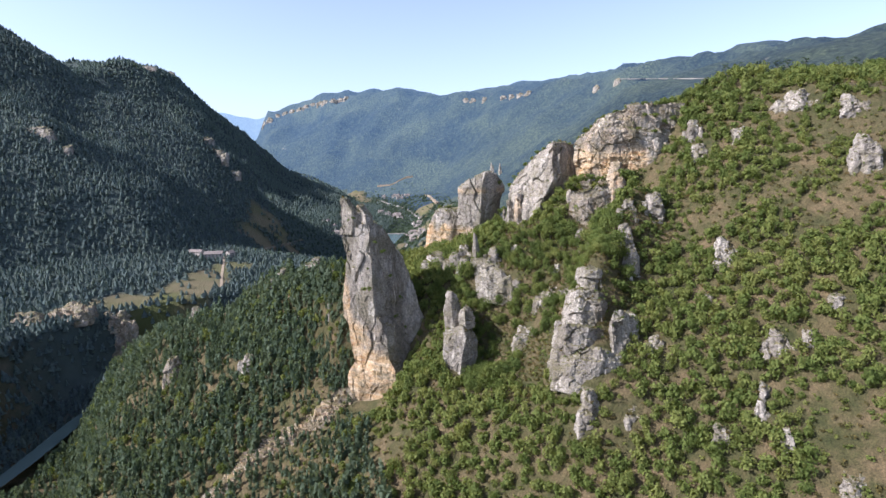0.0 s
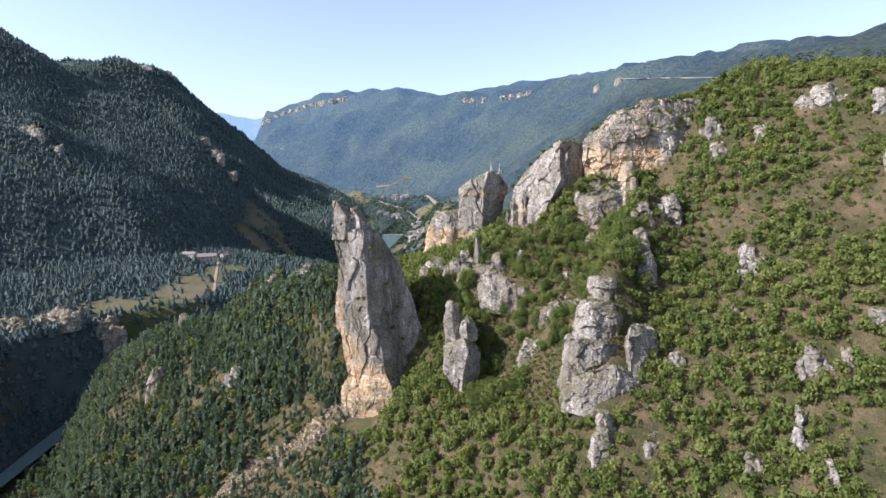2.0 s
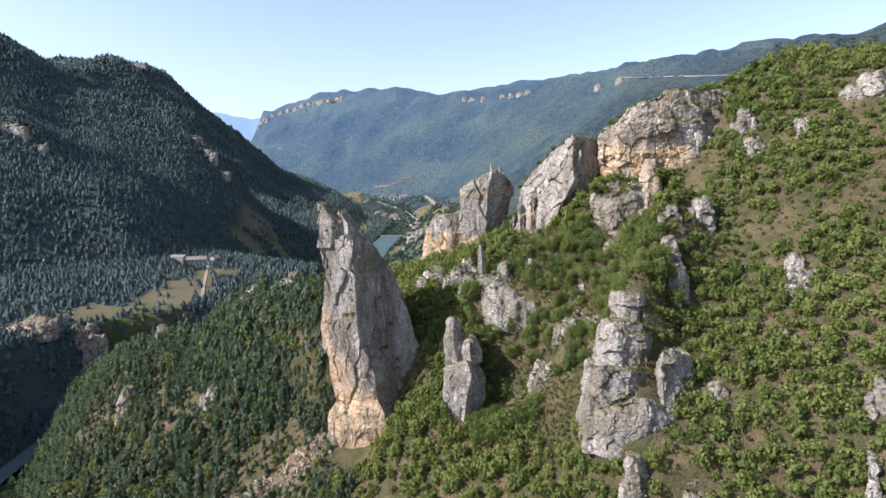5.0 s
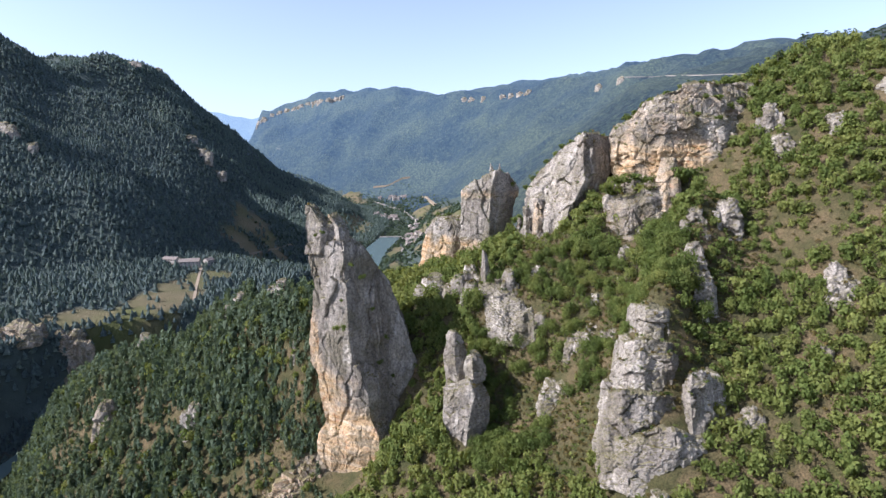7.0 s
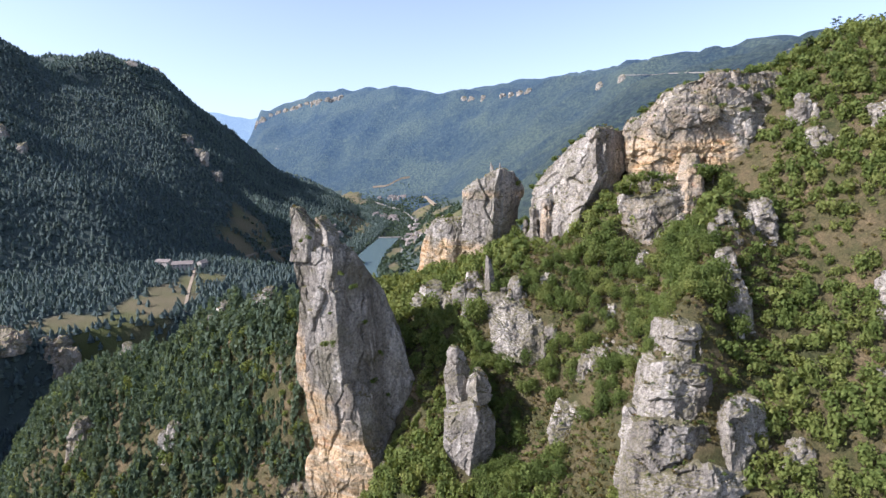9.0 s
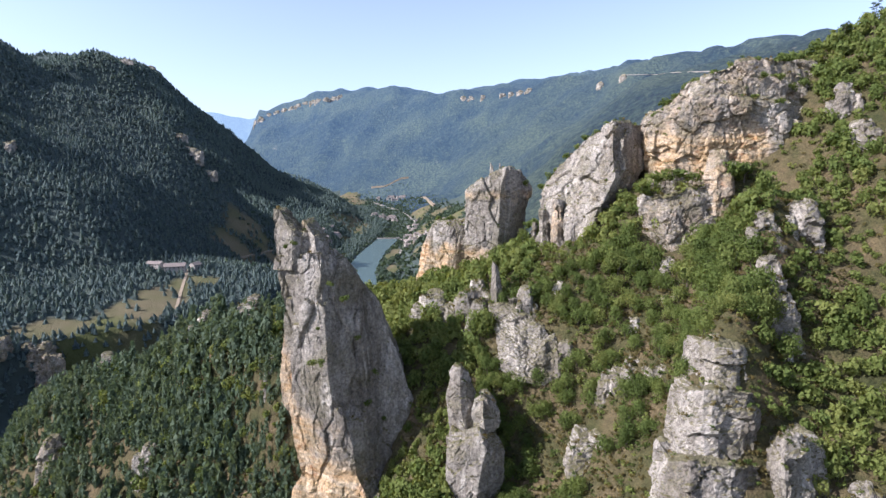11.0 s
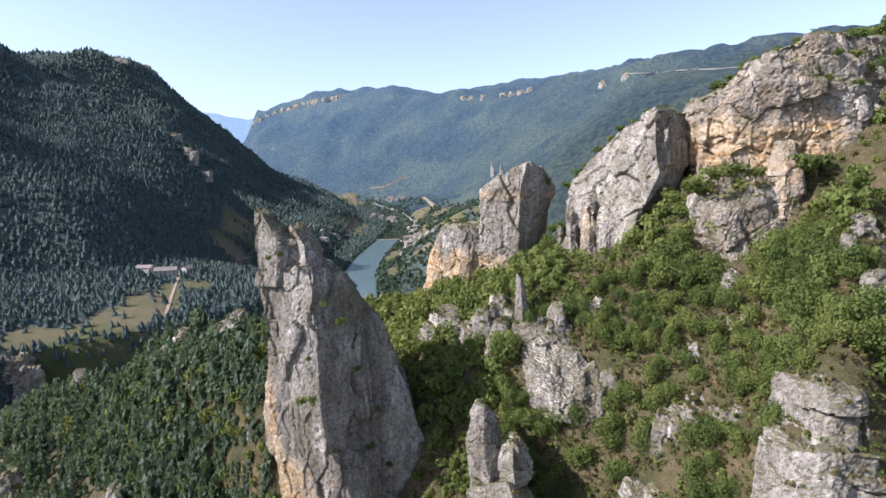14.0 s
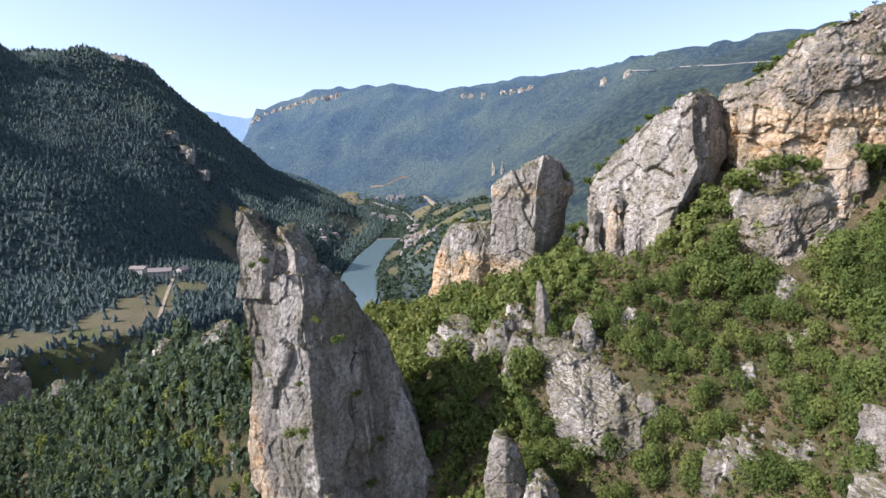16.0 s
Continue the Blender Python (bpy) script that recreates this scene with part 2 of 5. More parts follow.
def leaf_material(name, dark, mid, light, fine=2.2, sheer=0.38):
    """Leaves: 'tint' differs from plant to plant; every leaf differs a little."""
    m, n, l, bsdf = material(name, 0.75)
    g = n.new("ShaderNodeNewGeometry")
    at = n.new("ShaderNodeAttribute")
    at.attribute_name = "tint"
    info = n.new("ShaderNodeObjectInfo")
    patch = tex(n, l, g.outputs["Position"], 0.035, 3)
    v = math_node(n, l, "ADD", math_node(n, l, "MULTIPLY", at.outputs["Fac"], 0.55), math_node(n, l, "MULTIPLY", g.outputs["Random Per Island"], 0.28))
    v = math_node(n, l, "ADD", v, math_node(n, l, "MULTIPLY", math_node(n, l, "SUBTRACT", patch.outputs[0], 0.5), 0.7))
    v = math_node(n, l, "ADD", v, math_node(n, l, "MULTIPLY", math_node(n, l, "SUBTRACT", info.outputs["Random"], 0.4), 0.5))
    grain = tex(n, l, g.outputs["Position"], fine, 3, 0.7)
    base = mix(n, l, 0.8, ramp(n, l, v, [(0.0, dark), (0.5, mid), (1.0, light)]), ramp(n, l, grain.outputs[0], [(0.34, (0.45, 0.47, 0.45)), (0.52, (1.0, 1.0, 1.0)), (0.68, (1.5, 1.45, 1.35))]), "MULTIPLY")
    l.new(base, bsdf.inputs["Base Color"])
    bumped(n, l, bsdf, grain.outputs[0], 0.8, 0.6 / fine)
    through_leaf = n.new("ShaderNodeBsdfTranslucent")
    l.new(mix(n, l, 1.0, base, (1.25, 1.15, 0.7), "MULTIPLY"), through_leaf.inputs["Color"])
    both = n.new("ShaderNodeMixShader")
    both.inputs[0].default_value = sheer
    l.new(bsdf.outputs[0], both.inputs[1])
    l.new(through_leaf.outputs[0], both.inputs[2])
    l.new(both.outputs[0], n["Material Output"].inputs["Surface"])
    return m


def plain(name, a, b, scale, rough=0.85):
    m, n, l, bsdf = material(name, rough)
    g = n.new("ShaderNodeNewGeometry")
    t = tex(n, l, g.outputs["Position"], scale, 6, 0.65)
    l.new(ramp(n, l, t.outputs[0], [(0.3, a), (0.7, b)]), bsdf.inputs["Base Color"])
    bumped(n, l, bsdf, t.outputs[0], 0.4, 0.3 / scale)
    return m


def ground_material():
    m, n, l, bsdf = material("hillside_ground", 0.95)
    g = n.new("ShaderNodeNewGeometry")
    pos = g.outputs["Position"]
    fine, mid, big = tex(n, l, pos, 0.7, 6, 0.7), tex(n, l, pos, 0.11, 5), tex(n, l, pos, 0.018, 4)
    grass = ramp(n, l, mid.outputs[0], [(0.30, (0.050, 0.056, 0.019)), (0.44, (0.086, 0.080, 0.032)), (0.56, (0.128, 0.102, 0.050)), (0.72, (0.188, 0.136, 0.074))])
    grass = mix(n, l, 0.5, grass, ramp(n, l, fine.outputs[0], [(0.3, (0.35, 0.35, 0.35)), (0.7, (1.0, 1.0, 1.0))]), "MULTIPLY")
    tuft = tex(n, l, pos, 2.6, 4, 0.75)
    grass = mix(n, l, 0.7, grass, ramp(n, l, tuft.outputs[0], [(0.36, (0.4, 0.42, 0.36)), (0.52, (1.0, 1.0, 1.0)), (0.66, (1.5, 1.4, 1.25))]), "MULTIPLY")
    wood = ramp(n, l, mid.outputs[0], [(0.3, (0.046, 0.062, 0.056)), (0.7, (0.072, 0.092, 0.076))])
    meadow = ramp(n, l, big.outputs[0], [(0.35, (0.088, 0.095, 0.031)), (0.55, (0.129, 0.109, 0.058)), (0.70, (0.177, 0.136, 0.078))])
    stone = ramp(n, l, fine.outputs[0], [(0.3, (0.15, 0.125, 0.085)), (0.7, (0.42, 0.36, 0.28))])
    cover = {}
    for key in ("wood", "meadow", "scree"):
        cover[key] = n.new("ShaderNodeAttribute")
        cover[key].attribute_name = key
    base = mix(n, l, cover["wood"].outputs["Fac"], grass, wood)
    base = mix(n, l, cover["meadow"].outputs["Fac"], base, meadow)
    base = mix(n, l, cover["scree"].outputs["Fac"], base, stone)
    l.new(base, bsdf.inputs["Base Color"])
    bumped(n, l, bsdf, fine.outputs[0], 1.0, 1.2)
    return m


ROCK = rock_material("weathered_limestone")
GROUND = ground_material()
OAK = leaf_material("oak_leaves", (0.059, 0.089, 0.020), (0.126, 0.165, 0.039), (0.215, 0.233, 0.064), 4.2, 0.42)
# Oak green shifted to blue: the haze of distance is in the leaf colour.
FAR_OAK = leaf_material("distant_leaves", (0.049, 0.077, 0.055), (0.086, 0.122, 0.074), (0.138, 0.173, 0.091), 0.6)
# Paler and bluer than the near pines: haze is put into the needle colour.
FAR_PINE = leaf_material("hazed_pine_needles", (0.109, 0.153, 0.166), (0.138, 0.188, 0.188), (0.175, 0.219, 0.189), 0.5, 0.55)
# Lighter again for the further spur, where more haze is painted into the leaves.
HAZED_WOOD = leaf_material("hazed_wood_leaves", (0.140, 0.190, 0.185), (0.178, 0.232, 0.205), (0.225, 0.275, 0.215), 0.5, 0.55)
PINE = leaf_material("pine_needles", (0.050, 0.080, 0.050), (0.084, 0.122, 0.074), (0.128, 0.162, 0.098), 3.0, 0.4)
DRY = leaf_material("dry_scrub", (0.070, 0.066, 0.020), (0.132, 0.108, 0.035), (0.186, 0.132, 0.054))
BARK = plain("bark", (0.06, 0.05, 0.04), (0.17, 0.14, 0.11), 6.0)
WALL = plain("pale_render_wall", (0.306, 0.272, 0.230), (0.459, 0.425, 0.374), 0.8)
ROOF = plain("clay_tile_roof", (0.15, 0.125, 0.11), (0.26, 0.22, 0.19), 1.2)
STONE_ROAD = plain("pale_road", (0.19, 0.175, 0.15), (0.29, 0.265, 0.23), 0.4)
DIRT = plain("bare_earth", (0.20, 0.16, 0.11), (0.34, 0.27, 0.19), 0.08)
GLASS = plain("dark_window", (0.03, 0.035, 0.04), (0.06, 0.07, 0.08), 0.5, 0.2)


def water_material():
    m, n, l, bsdf = material("river_water", 0.12)
    g = n.new("ShaderNodeNewGeometry")
    bsdf.inputs["Base Color"].default_value = (0.085, 0.12, 0.11, 1)
    bsdf.inputs["Specular IOR Level"].default_value = 0.5
    bumped(n, l, bsdf, tex(n, l, g.outputs["Position"], 0.6, 3).outputs[0], 0.12, 0.4)
    return m


WATER = water_material()


def backdrop_material(name, near, far, glow, air):
    """Far-off wooded hills; haze is put in as blue emission that grows along y."""
    m, n, l, bsdf = material(name, 1.0)
    g = n.new("ShaderNodeNewGeometry")
    pos = g.outputs["Position"]
    fine, big = tex(n, l, pos, 0.05, 8, 0.75), tex(n, l, pos, 0.0045, 6, 0.65)
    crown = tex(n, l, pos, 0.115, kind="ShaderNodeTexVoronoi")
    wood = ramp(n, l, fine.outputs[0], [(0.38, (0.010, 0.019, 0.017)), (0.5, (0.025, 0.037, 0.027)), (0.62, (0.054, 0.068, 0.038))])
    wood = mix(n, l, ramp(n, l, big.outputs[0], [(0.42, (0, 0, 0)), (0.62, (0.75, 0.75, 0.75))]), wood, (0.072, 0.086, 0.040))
    # Shade between tree crowns put into the colour: light middles, dark gaps.
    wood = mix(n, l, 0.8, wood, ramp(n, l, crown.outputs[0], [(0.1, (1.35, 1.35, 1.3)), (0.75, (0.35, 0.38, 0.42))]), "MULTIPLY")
    bare = ramp(n, l, tex(n, l, pos, 0.012, 7, 0.7).outputs[0], [(0.66, (0, 0, 0)), (0.72, (0.7, 0.7, 0.7))])
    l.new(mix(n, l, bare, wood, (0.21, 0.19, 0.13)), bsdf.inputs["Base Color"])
    bumped(n, l, bsdf, math_node(n, l, "SUBTRACT", math_node(n, l, "MULTIPLY", fine.outputs[0], 1.5), crown.outputs[0]), 1.0, 6.0)
    # Painted haze: blue emission, nothing at the near end, strongest at the far end.
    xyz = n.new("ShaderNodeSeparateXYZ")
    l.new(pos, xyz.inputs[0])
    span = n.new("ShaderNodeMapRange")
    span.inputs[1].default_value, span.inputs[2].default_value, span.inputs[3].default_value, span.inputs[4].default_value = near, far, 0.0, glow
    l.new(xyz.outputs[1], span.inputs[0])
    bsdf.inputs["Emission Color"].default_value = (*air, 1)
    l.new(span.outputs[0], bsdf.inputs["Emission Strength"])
    return m


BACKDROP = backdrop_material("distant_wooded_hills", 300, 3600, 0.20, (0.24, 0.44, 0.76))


# ---- meshes from arrays ----
def mesh_object(name, verts, faces, mat, parent=None, smooth=False, **attributes):
    """One mesh object from an array of corners and an array of faces that all have the same number of corners."""
    me = bpy.data.meshes.new(name)
    verts, faces = np.asarray(verts, np.float32), np.asarray(faces, np.int32)
    k = faces.shape[1]
    me.vertices.add(len(verts))
    me.vertices.foreach_set("co", verts.ravel())
    me.loops.add(faces.size)
    me.loops.foreach_set("vertex_index", faces.ravel())
    me.polygons.add(len(faces))
    me.polygons.foreach_set("loop_start", np.arange(0, faces.size, k, dtype=np.int32))
    me.polygons.foreach_set("use_smooth", np.full(len(faces), smooth))
    me.update(calc_edges=True)
    for key, values in attributes.items():
        a = me.attributes.new(key, "FLOAT", "POINT")
        a.data.foreach_set("value", np.asarray(values, np.float32))
    me.materials.append(mat)
    ob = new(name, me)
    ob.parent = parent
    return ob


def grid_faces(nu, nv, wrap=False):
    u = np.arange(nu if wrap else nu - 1)
    v = np.arange(nv - 1)
    U, V = np.meshgrid(u, v, indexing="ij")
    a = V * nu + U
    b = V * nu + (U + 1) % nu
    return np.stack([a, b, b + nu, a + nu], -1).reshape(-1, 4)


def graded(lo, hi, a, b, fine, growth):
    """Places from lo to hi: even between a and b, wider and wider outside."""
    mid = list(np.arange(a, b, fine))
    s, x, left = fine, a, []
    while x > lo:
        s *= growth
        x -= s
        left.append(max(x, lo))
    s, x, right = fine, mid[-1], []
    while x < hi:
        s *= growth
        x += s
        right.append(min(x, hi))
    return np.array(left[::-1] + mid + right)


# ---- ground ----
MEADOWS = [(-252, 540, 24, 48), (-284, 482, 34, 22), (-243, 618, 18, 22), (-300, 945, 26, 34), (-275, 922, 22, 14), (-294, 872, 20, 14), (-262, 855, 14, 12), (-320, 2115, 34, 95), (-375, 2241, 28, 60), (-277, 650, 18, 12),
           (-97, 1190, 13, 60), (-88, 1020, 10, 40), (-225, 1340, 20, 40), (-240, 1560, 40, 100), (-58, 1300, 20, 100), (-60, 1800, 30, 80), (-250, 790, 16, 26), (-30, 1420, 22, 60), (10, 1260, 30, 40), (40, 1100, 24, 40), (-40, 1080, 16, 50), (-10, 1640, 24, 70), (90, 1250, 30, 30)]        # x, y, half widths


def covers(x, y):
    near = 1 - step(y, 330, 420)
    n = fbm(flat3(x, y, 1 / 35.0), 3, 31)
    meadow = np.zeros(len(x))
    for cx, cy, rx, ry in MEADOWS:
        meadow = np.maximum(meadow, 1 - step(np.hypot((x - cx) / rx, (y - cy) / ry) + 0.45 * n, 0.95, 1.25))
    # fallen stones below the foot of the pinnacle
    u = np.clip((x + 42) / -52, 0, 1)
    away = np.hypot(x - (-42 - 52 * u), y - (223 - 17 * u - 2.2 * np.sin(7 * u)))
    scree = (1 - step(away + 5.0 * n + 2.5 * fbm(flat3(x, y, 1 / 7.0), 2, 33), 1.4 + 0.3 * u, 3.2 - 0.2 * u)) * near * 0.75
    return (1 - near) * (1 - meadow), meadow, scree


RIGHT_BANK = 230      # up to here the valley floor is near enough to be built tree by tree
gx = graded(-3200, 3200, -160, 160, 2.1, 1.04)
gy = graded(-500, 4930, 125, 310, 2.1, 1.033)
X, Y = np.meshgrid(gx, gy)
X, Y = X.ravel(), Y.ravel()
w_, m_, s_ = covers(X, Y)
off = to_axis(X, Y)
under = np.where(off > np.where(Y > 1850, 50, RIGHT_BANK + 30), step(Y, 670, 760), np.where(off < -60, step(Y, 1960, 2060), 0.0))
ground = mesh_object("ground", np.stack([X, Y, height(X, Y) - 14 * under], 1), grid_faces(len(gx), len(gy)), GROUND, smooth=True, wood=w_, meadow=m_, scree=s_)
tagged(ground, "steep scrubby limestone hillsides round a river gorge", "ground", kind="structure")

ax = np.array(AXIS, float)
line = np.concatenate([ax[k] + (ax[k + 1] - ax[k]) * np.linspace(0, 1, 12, endpoint=False)[:, None] for k in range(0, 12)])
for _ in range(6):
    line[1:-1] = (line[:-2] + line[1:-1] * 2 + line[2:]) / 4
way = np.gradient(line, axis=0)
way /= np.hypot(way[:, 0], way[:, 1])[:, None]
side = np.stack([way[:, 1], -way[:, 0]], 1)
half = np.interp(line[:, 1], [300, 700, 850, 1420], [5, 10, 27, 24])[:, None]
banks = np.concatenate([line - side * half, line + side * half])
k = len(line)
water = mesh_object("water", np.c_[banks, np.full(2 * k, 37.2)], [(i, k + i, k + i + 1, i + 1) for i in range(k - 1)], WATER)
tagged(water, "calm grey-blue river in the valley bottom", "river", kind="structure")


# ---- distance ----
far_x = graded(-3000, 3000, -1200, 1300, 22, 1.07)
far_y = graded(630, 4900, 650, 3200, 20, 1.07)
X, Y = np.meshgrid(far_x, far_y)
X, Y = X.ravel(), Y.ravel()
off = to_axis(X, Y)
hill_part = ((off > np.where(Y > 1870, 65, RIGHT_BANK)) & (Y > 700)) | ((off < -70) & (Y > 1930))
Z = height(X, Y) + np.where(hill_part, 2.5, -9.0)
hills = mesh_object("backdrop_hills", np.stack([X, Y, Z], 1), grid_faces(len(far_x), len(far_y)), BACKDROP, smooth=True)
tagged(hills, "hazy blue-green wooded plateau at the end of the valley", "hills", kind="structure")
rx = np.linspace(-2400, -1300, 60)
crest = 600 + 22 * fbm(flat3(rx, rx * 0, 1 / 240.0), 3, 77) - 0.06 * (rx + 1700)
ridge = np.concatenate([np.stack([rx, np.full(60, 4780.0 + 0), np.full(60, 30.0)], 1), np.stack([rx, np.full(60, 4850.0), crest], 1), np.stack([rx, np.full(60, 4900.0), crest - 60], 1)])
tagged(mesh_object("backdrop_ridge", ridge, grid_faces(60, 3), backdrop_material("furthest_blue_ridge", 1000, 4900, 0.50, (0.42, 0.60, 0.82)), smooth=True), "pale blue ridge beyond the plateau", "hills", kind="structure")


def contour(x, level, y0, y1):
    """The first place along y at which the ground reaches that level."""
    ys = np.linspace(y0, y1, 400)
    z = height(np.full(400, x), ys)
    hit = np.nonzero(z > level)[0]
    return float(ys[hit[0]]) if len(hit) else None


# ---- rocks ----
def loft(name, loops, mat, count, layers, rough, seed, block, ochre=None, parent=None, tall=1.7, cap=8, soft=0):
    """A rock from a few closed outlines, from below to above, the same number of corners in each; its faces are broken into blocks by joints and beds."""
    loops = np.asarray(loops, float)
    nxt = np.roll(loops, -1, 1)
    lengths = np.linalg.norm(nxt - loops, axis=2).mean(0)
    per = np.maximum(3, np.round(count * lengths / lengths.sum())).astype(int)
    rise = np.linalg.norm(np.diff(loops, axis=0), axis=2).mean(1)
    at = np.concatenate([[0], np.cumsum(rise)])
    at, k = at / at[-1], np.linspace(0, 1, layers)
    poly = np.stack([[np.interp(k, at, loops[:, c, a]) for a in range(3)] for c in range(loops.shape[1])], 0).transpose(2, 0, 1)
    nxt = np.roll(poly, -1, 1)
    pts = np.concatenate([poly[:, c:c + 1] + (nxt[:, c:c + 1] - poly[:, c:c + 1]) * np.linspace(0, 1, per[c], endpoint=False)[None, :, None] for c in range(loops.shape[1])], 1)
    for _ in range(soft):
        pts = (np.roll(pts, 1, 1) + 2 * pts + np.roll(pts, -1, 1)) / 4
    nu = pts.shape[1]
    centre = pts[-1].mean(0)
    tops = [centre + (pts[-1] - centre) * (1 - (i / cap)) for i in range(1, cap + 1)]
    pts = np.concatenate([pts, np.stack(tops)])
    across = np.roll(pts, -2, 1) - np.roll(pts, 2, 1)
    up = np.gradient(pts, axis=0)
    nor = np.cross(across, up)
    nor /= np.linalg.norm(nor, axis=-1, keepdims=True) + 1e-6
    for _ in range(3):
        nor = (np.roll(nor, 1, 1) + nor + np.roll(nor, -1, 1)) / 3
    nor[-cap // 2:] = (0, 0, 1)
    p, nor = pts.reshape(-1, 3), nor.reshape(-1, 3)
    w = p + 0.13 * block * np.stack([fbm(p / (block * 0.9) + 9 * j, 2, seed + 50 + j) for j in range(3)], 1)
    v1, e1 = facets(w / (block * np.array((1.6, 1.6, 1.25 * tall))), seed, 1.5)
    v2, e2 = facets(w / (block * 0.6 * np.array((1, 1, 0.9 * tall))) + 5.1, seed + 9, 1.7)
    v3, e3 = facets(w / (block * 0.2 * np.array((1, 1, 0.8))) + 2.7, seed + 19, 1.5)
    grit = fbm(p / (block * 0.11), 3, seed + 5, 0.6)
    flute = 1 - 2 * np.abs(fbm(np.stack([p[:, 0] / (block * 0.5), p[:, 1] / (block * 0.5), p[:, 2] / (block * 1.1 * tall)], 1), 3, seed + 6))
    beds = vnoise(np.stack([p[:, 0] * 0.05, p[:, 1] * 0.05, p[:, 2] / (block * 0.33)], 1), seed + 3)
    size = block * 0.15 * rough
    off = size * (1.15 * v1 + 0.42 * v2 + 0.16 * v3 + 0.17 * grit + 0.2 * flute + 0.15 * beds - 0.8 * np.exp(-e1 / 0.02) - 0.25 * np.exp(-e2 / 0.03))
    off += 1.3 * size * fbm(p / (block * 2.4), 3, seed + 7)
    q = p + nor * off[:, None]
    stain = np.zeros(len(q)) if ochre is None else np.clip(ochre(q) * (1.0 + 0.5 * fbm(q / 6.0, 3, seed + 41)), 0, 1)
    return mesh_object(name, q, grid_faces(nu, layers + cap, True), mat, parent, smooth=False, ochre=stain)


def ring_mesh(name, rings, mat, count, layers, rough, seed, block, ochre=None, parent=None, soft=1, tilt=(0, 0), tall=1.7):
    """The same from level outlines (height, corners), the top of which may slope."""
    loops = np.array([[(x, y, z) for x, y in out] for z, out in rings], float)
    c = loops.reshape(-1, 3).mean(0)
    f = step(loops[..., 2], rings[0][0] + 0.4 * (rings[-1][0] - rings[0][0]), rings[-1][0])
    loops[..., 2] += f * ((loops[..., 0] - c[0]) * tilt[0] + (loops[..., 1] - c[1]) * tilt[1])
    return loft(name, loops, mat, count, layers, rough, seed, block, ochre, parent, tall, 5, soft)


def thing(name, label, category, group=""):
    return tagged(new(name), label, category, group)


FEET = [(62, 236, 4.5), (70, 235.5, 4.5), (54, 239, 4), (78, 237, 4), (-31, 220, 12), (-17, 228, 8), (78, 258, 12), (98, 252, 6), (60, 259, 9), (42, 268, 13), (18, 292, 14), (-4, 302, 12), (16, 230, 5.0), (21.5, 225.5, 5.5), (27, 223.5, 4.5)]      # where no tree stands


# outlines of the large rocks, from below to above
SHAFT = [
    [(-34.5, 221, 100), (-26.4, 216, 103.5), (-19.7, 213.5, 105.3), (-15.6, 224, 97.9), (-17.6, 233, 97.9), (-31.5, 230, 100)],
    [(-34.4, 221, 115.8), (-26, 216, 118.8), (-19.8, 213.5, 120.4), (-15.9, 224, 114), (-17.9, 233, 114), (-31.4, 230, 115.8)],
    [(-38.1, 221.5, 119.8), (-25.9, 216, 123), (-19.9, 213.5, 124.4), (-15.6, 224, 118.3), (-17.6, 233, 118.3), (-35.1, 230.5, 119.8)],
    [(-40.5, 221.5, 125.2), (-29.3, 216, 128.2), (-19.9, 213.5, 129.6), (-15, 224, 123.8), (-17, 233, 123.8), (-37.5, 230.5, 125.2)],
    [(-40.1, 221.5, 131), (-29.1, 216, 133.8), (-20.3, 213.5, 135.1), (-13.9, 224, 129.7), (-15.9, 233, 129.7), (-37.1, 230.5, 131)],
    [(-37.5, 221, 136), (-28.8, 217, 137.9), (-22.6, 215.5, 138.6), (-10.2, 227, 133), (-12.2, 236, 133), (-34.5, 230, 136)],
    [(-39.2, 220.5, 144.6), (-29.6, 216, 146.5), (-23.3, 214.5, 147.2), (-8.5, 228, 141.3), (-10.5, 237, 141.3), (-36.2, 229.5, 144.6)],
    [(-39.7, 220.5, 151.6), (-31, 216, 153.3), (-25.3, 214.5, 153.9), (-8.6, 228, 148.6), (-10.6, 237, 148.6), (-36.7, 229.5, 151.6)],
    [(-41.4, 220.5, 155.6), (-33.3, 216.5, 157), (-27.8, 215, 157.6), (-9.3, 228, 152.8), (-11.3, 237, 152.8), (-38.4, 229.5, 155.6)],
    [(-41.7, 220.5, 162.8), (-34.3, 216.5, 164.1), (-28.6, 215.2, 164.5), (-11.9, 227, 160.7), (-13.9, 236, 160.7), (-38.7, 229.5, 162.8)],
    [(-40.6, 220.5, 171.7), (-33.5, 216.5, 172.7), (-28.9, 215.2, 173.1), (-14.3, 227, 169.9), (-16.3, 236, 169.9), (-37.6, 229.5, 171.7)],
    [(-40, 220.5, 178.7), (-33.3, 216.5, 179.6), (-29, 215.2, 179.9), (-17, 227, 177.2), (-19, 236, 177.2), (-37, 229.5, 178.7)],
    [(-41, 220.5, 185.6), (-33.6, 217, 186.2), (-29.8, 215.8, 186.5), (-22.1, 224, 184.9), (-24.1, 233, 184.9), (-38, 229.5, 185.6)],
    [(-41.4, 220.5, 190.7), (-34, 217.2, 191.2), (-29.4, 216.2, 191.4), (-25.7, 222, 190.5), (-27.7, 231, 190.5), (-38.4, 229.5, 190.7)],
    [(-41.1, 220.6, 192.8), (-34.3, 217.6, 193.8), (-29.9, 216.8, 194), (-27.9, 220.5, 192.8), (-29.9, 229.5, 192.8), (-38.1, 229.6, 192.8)]]
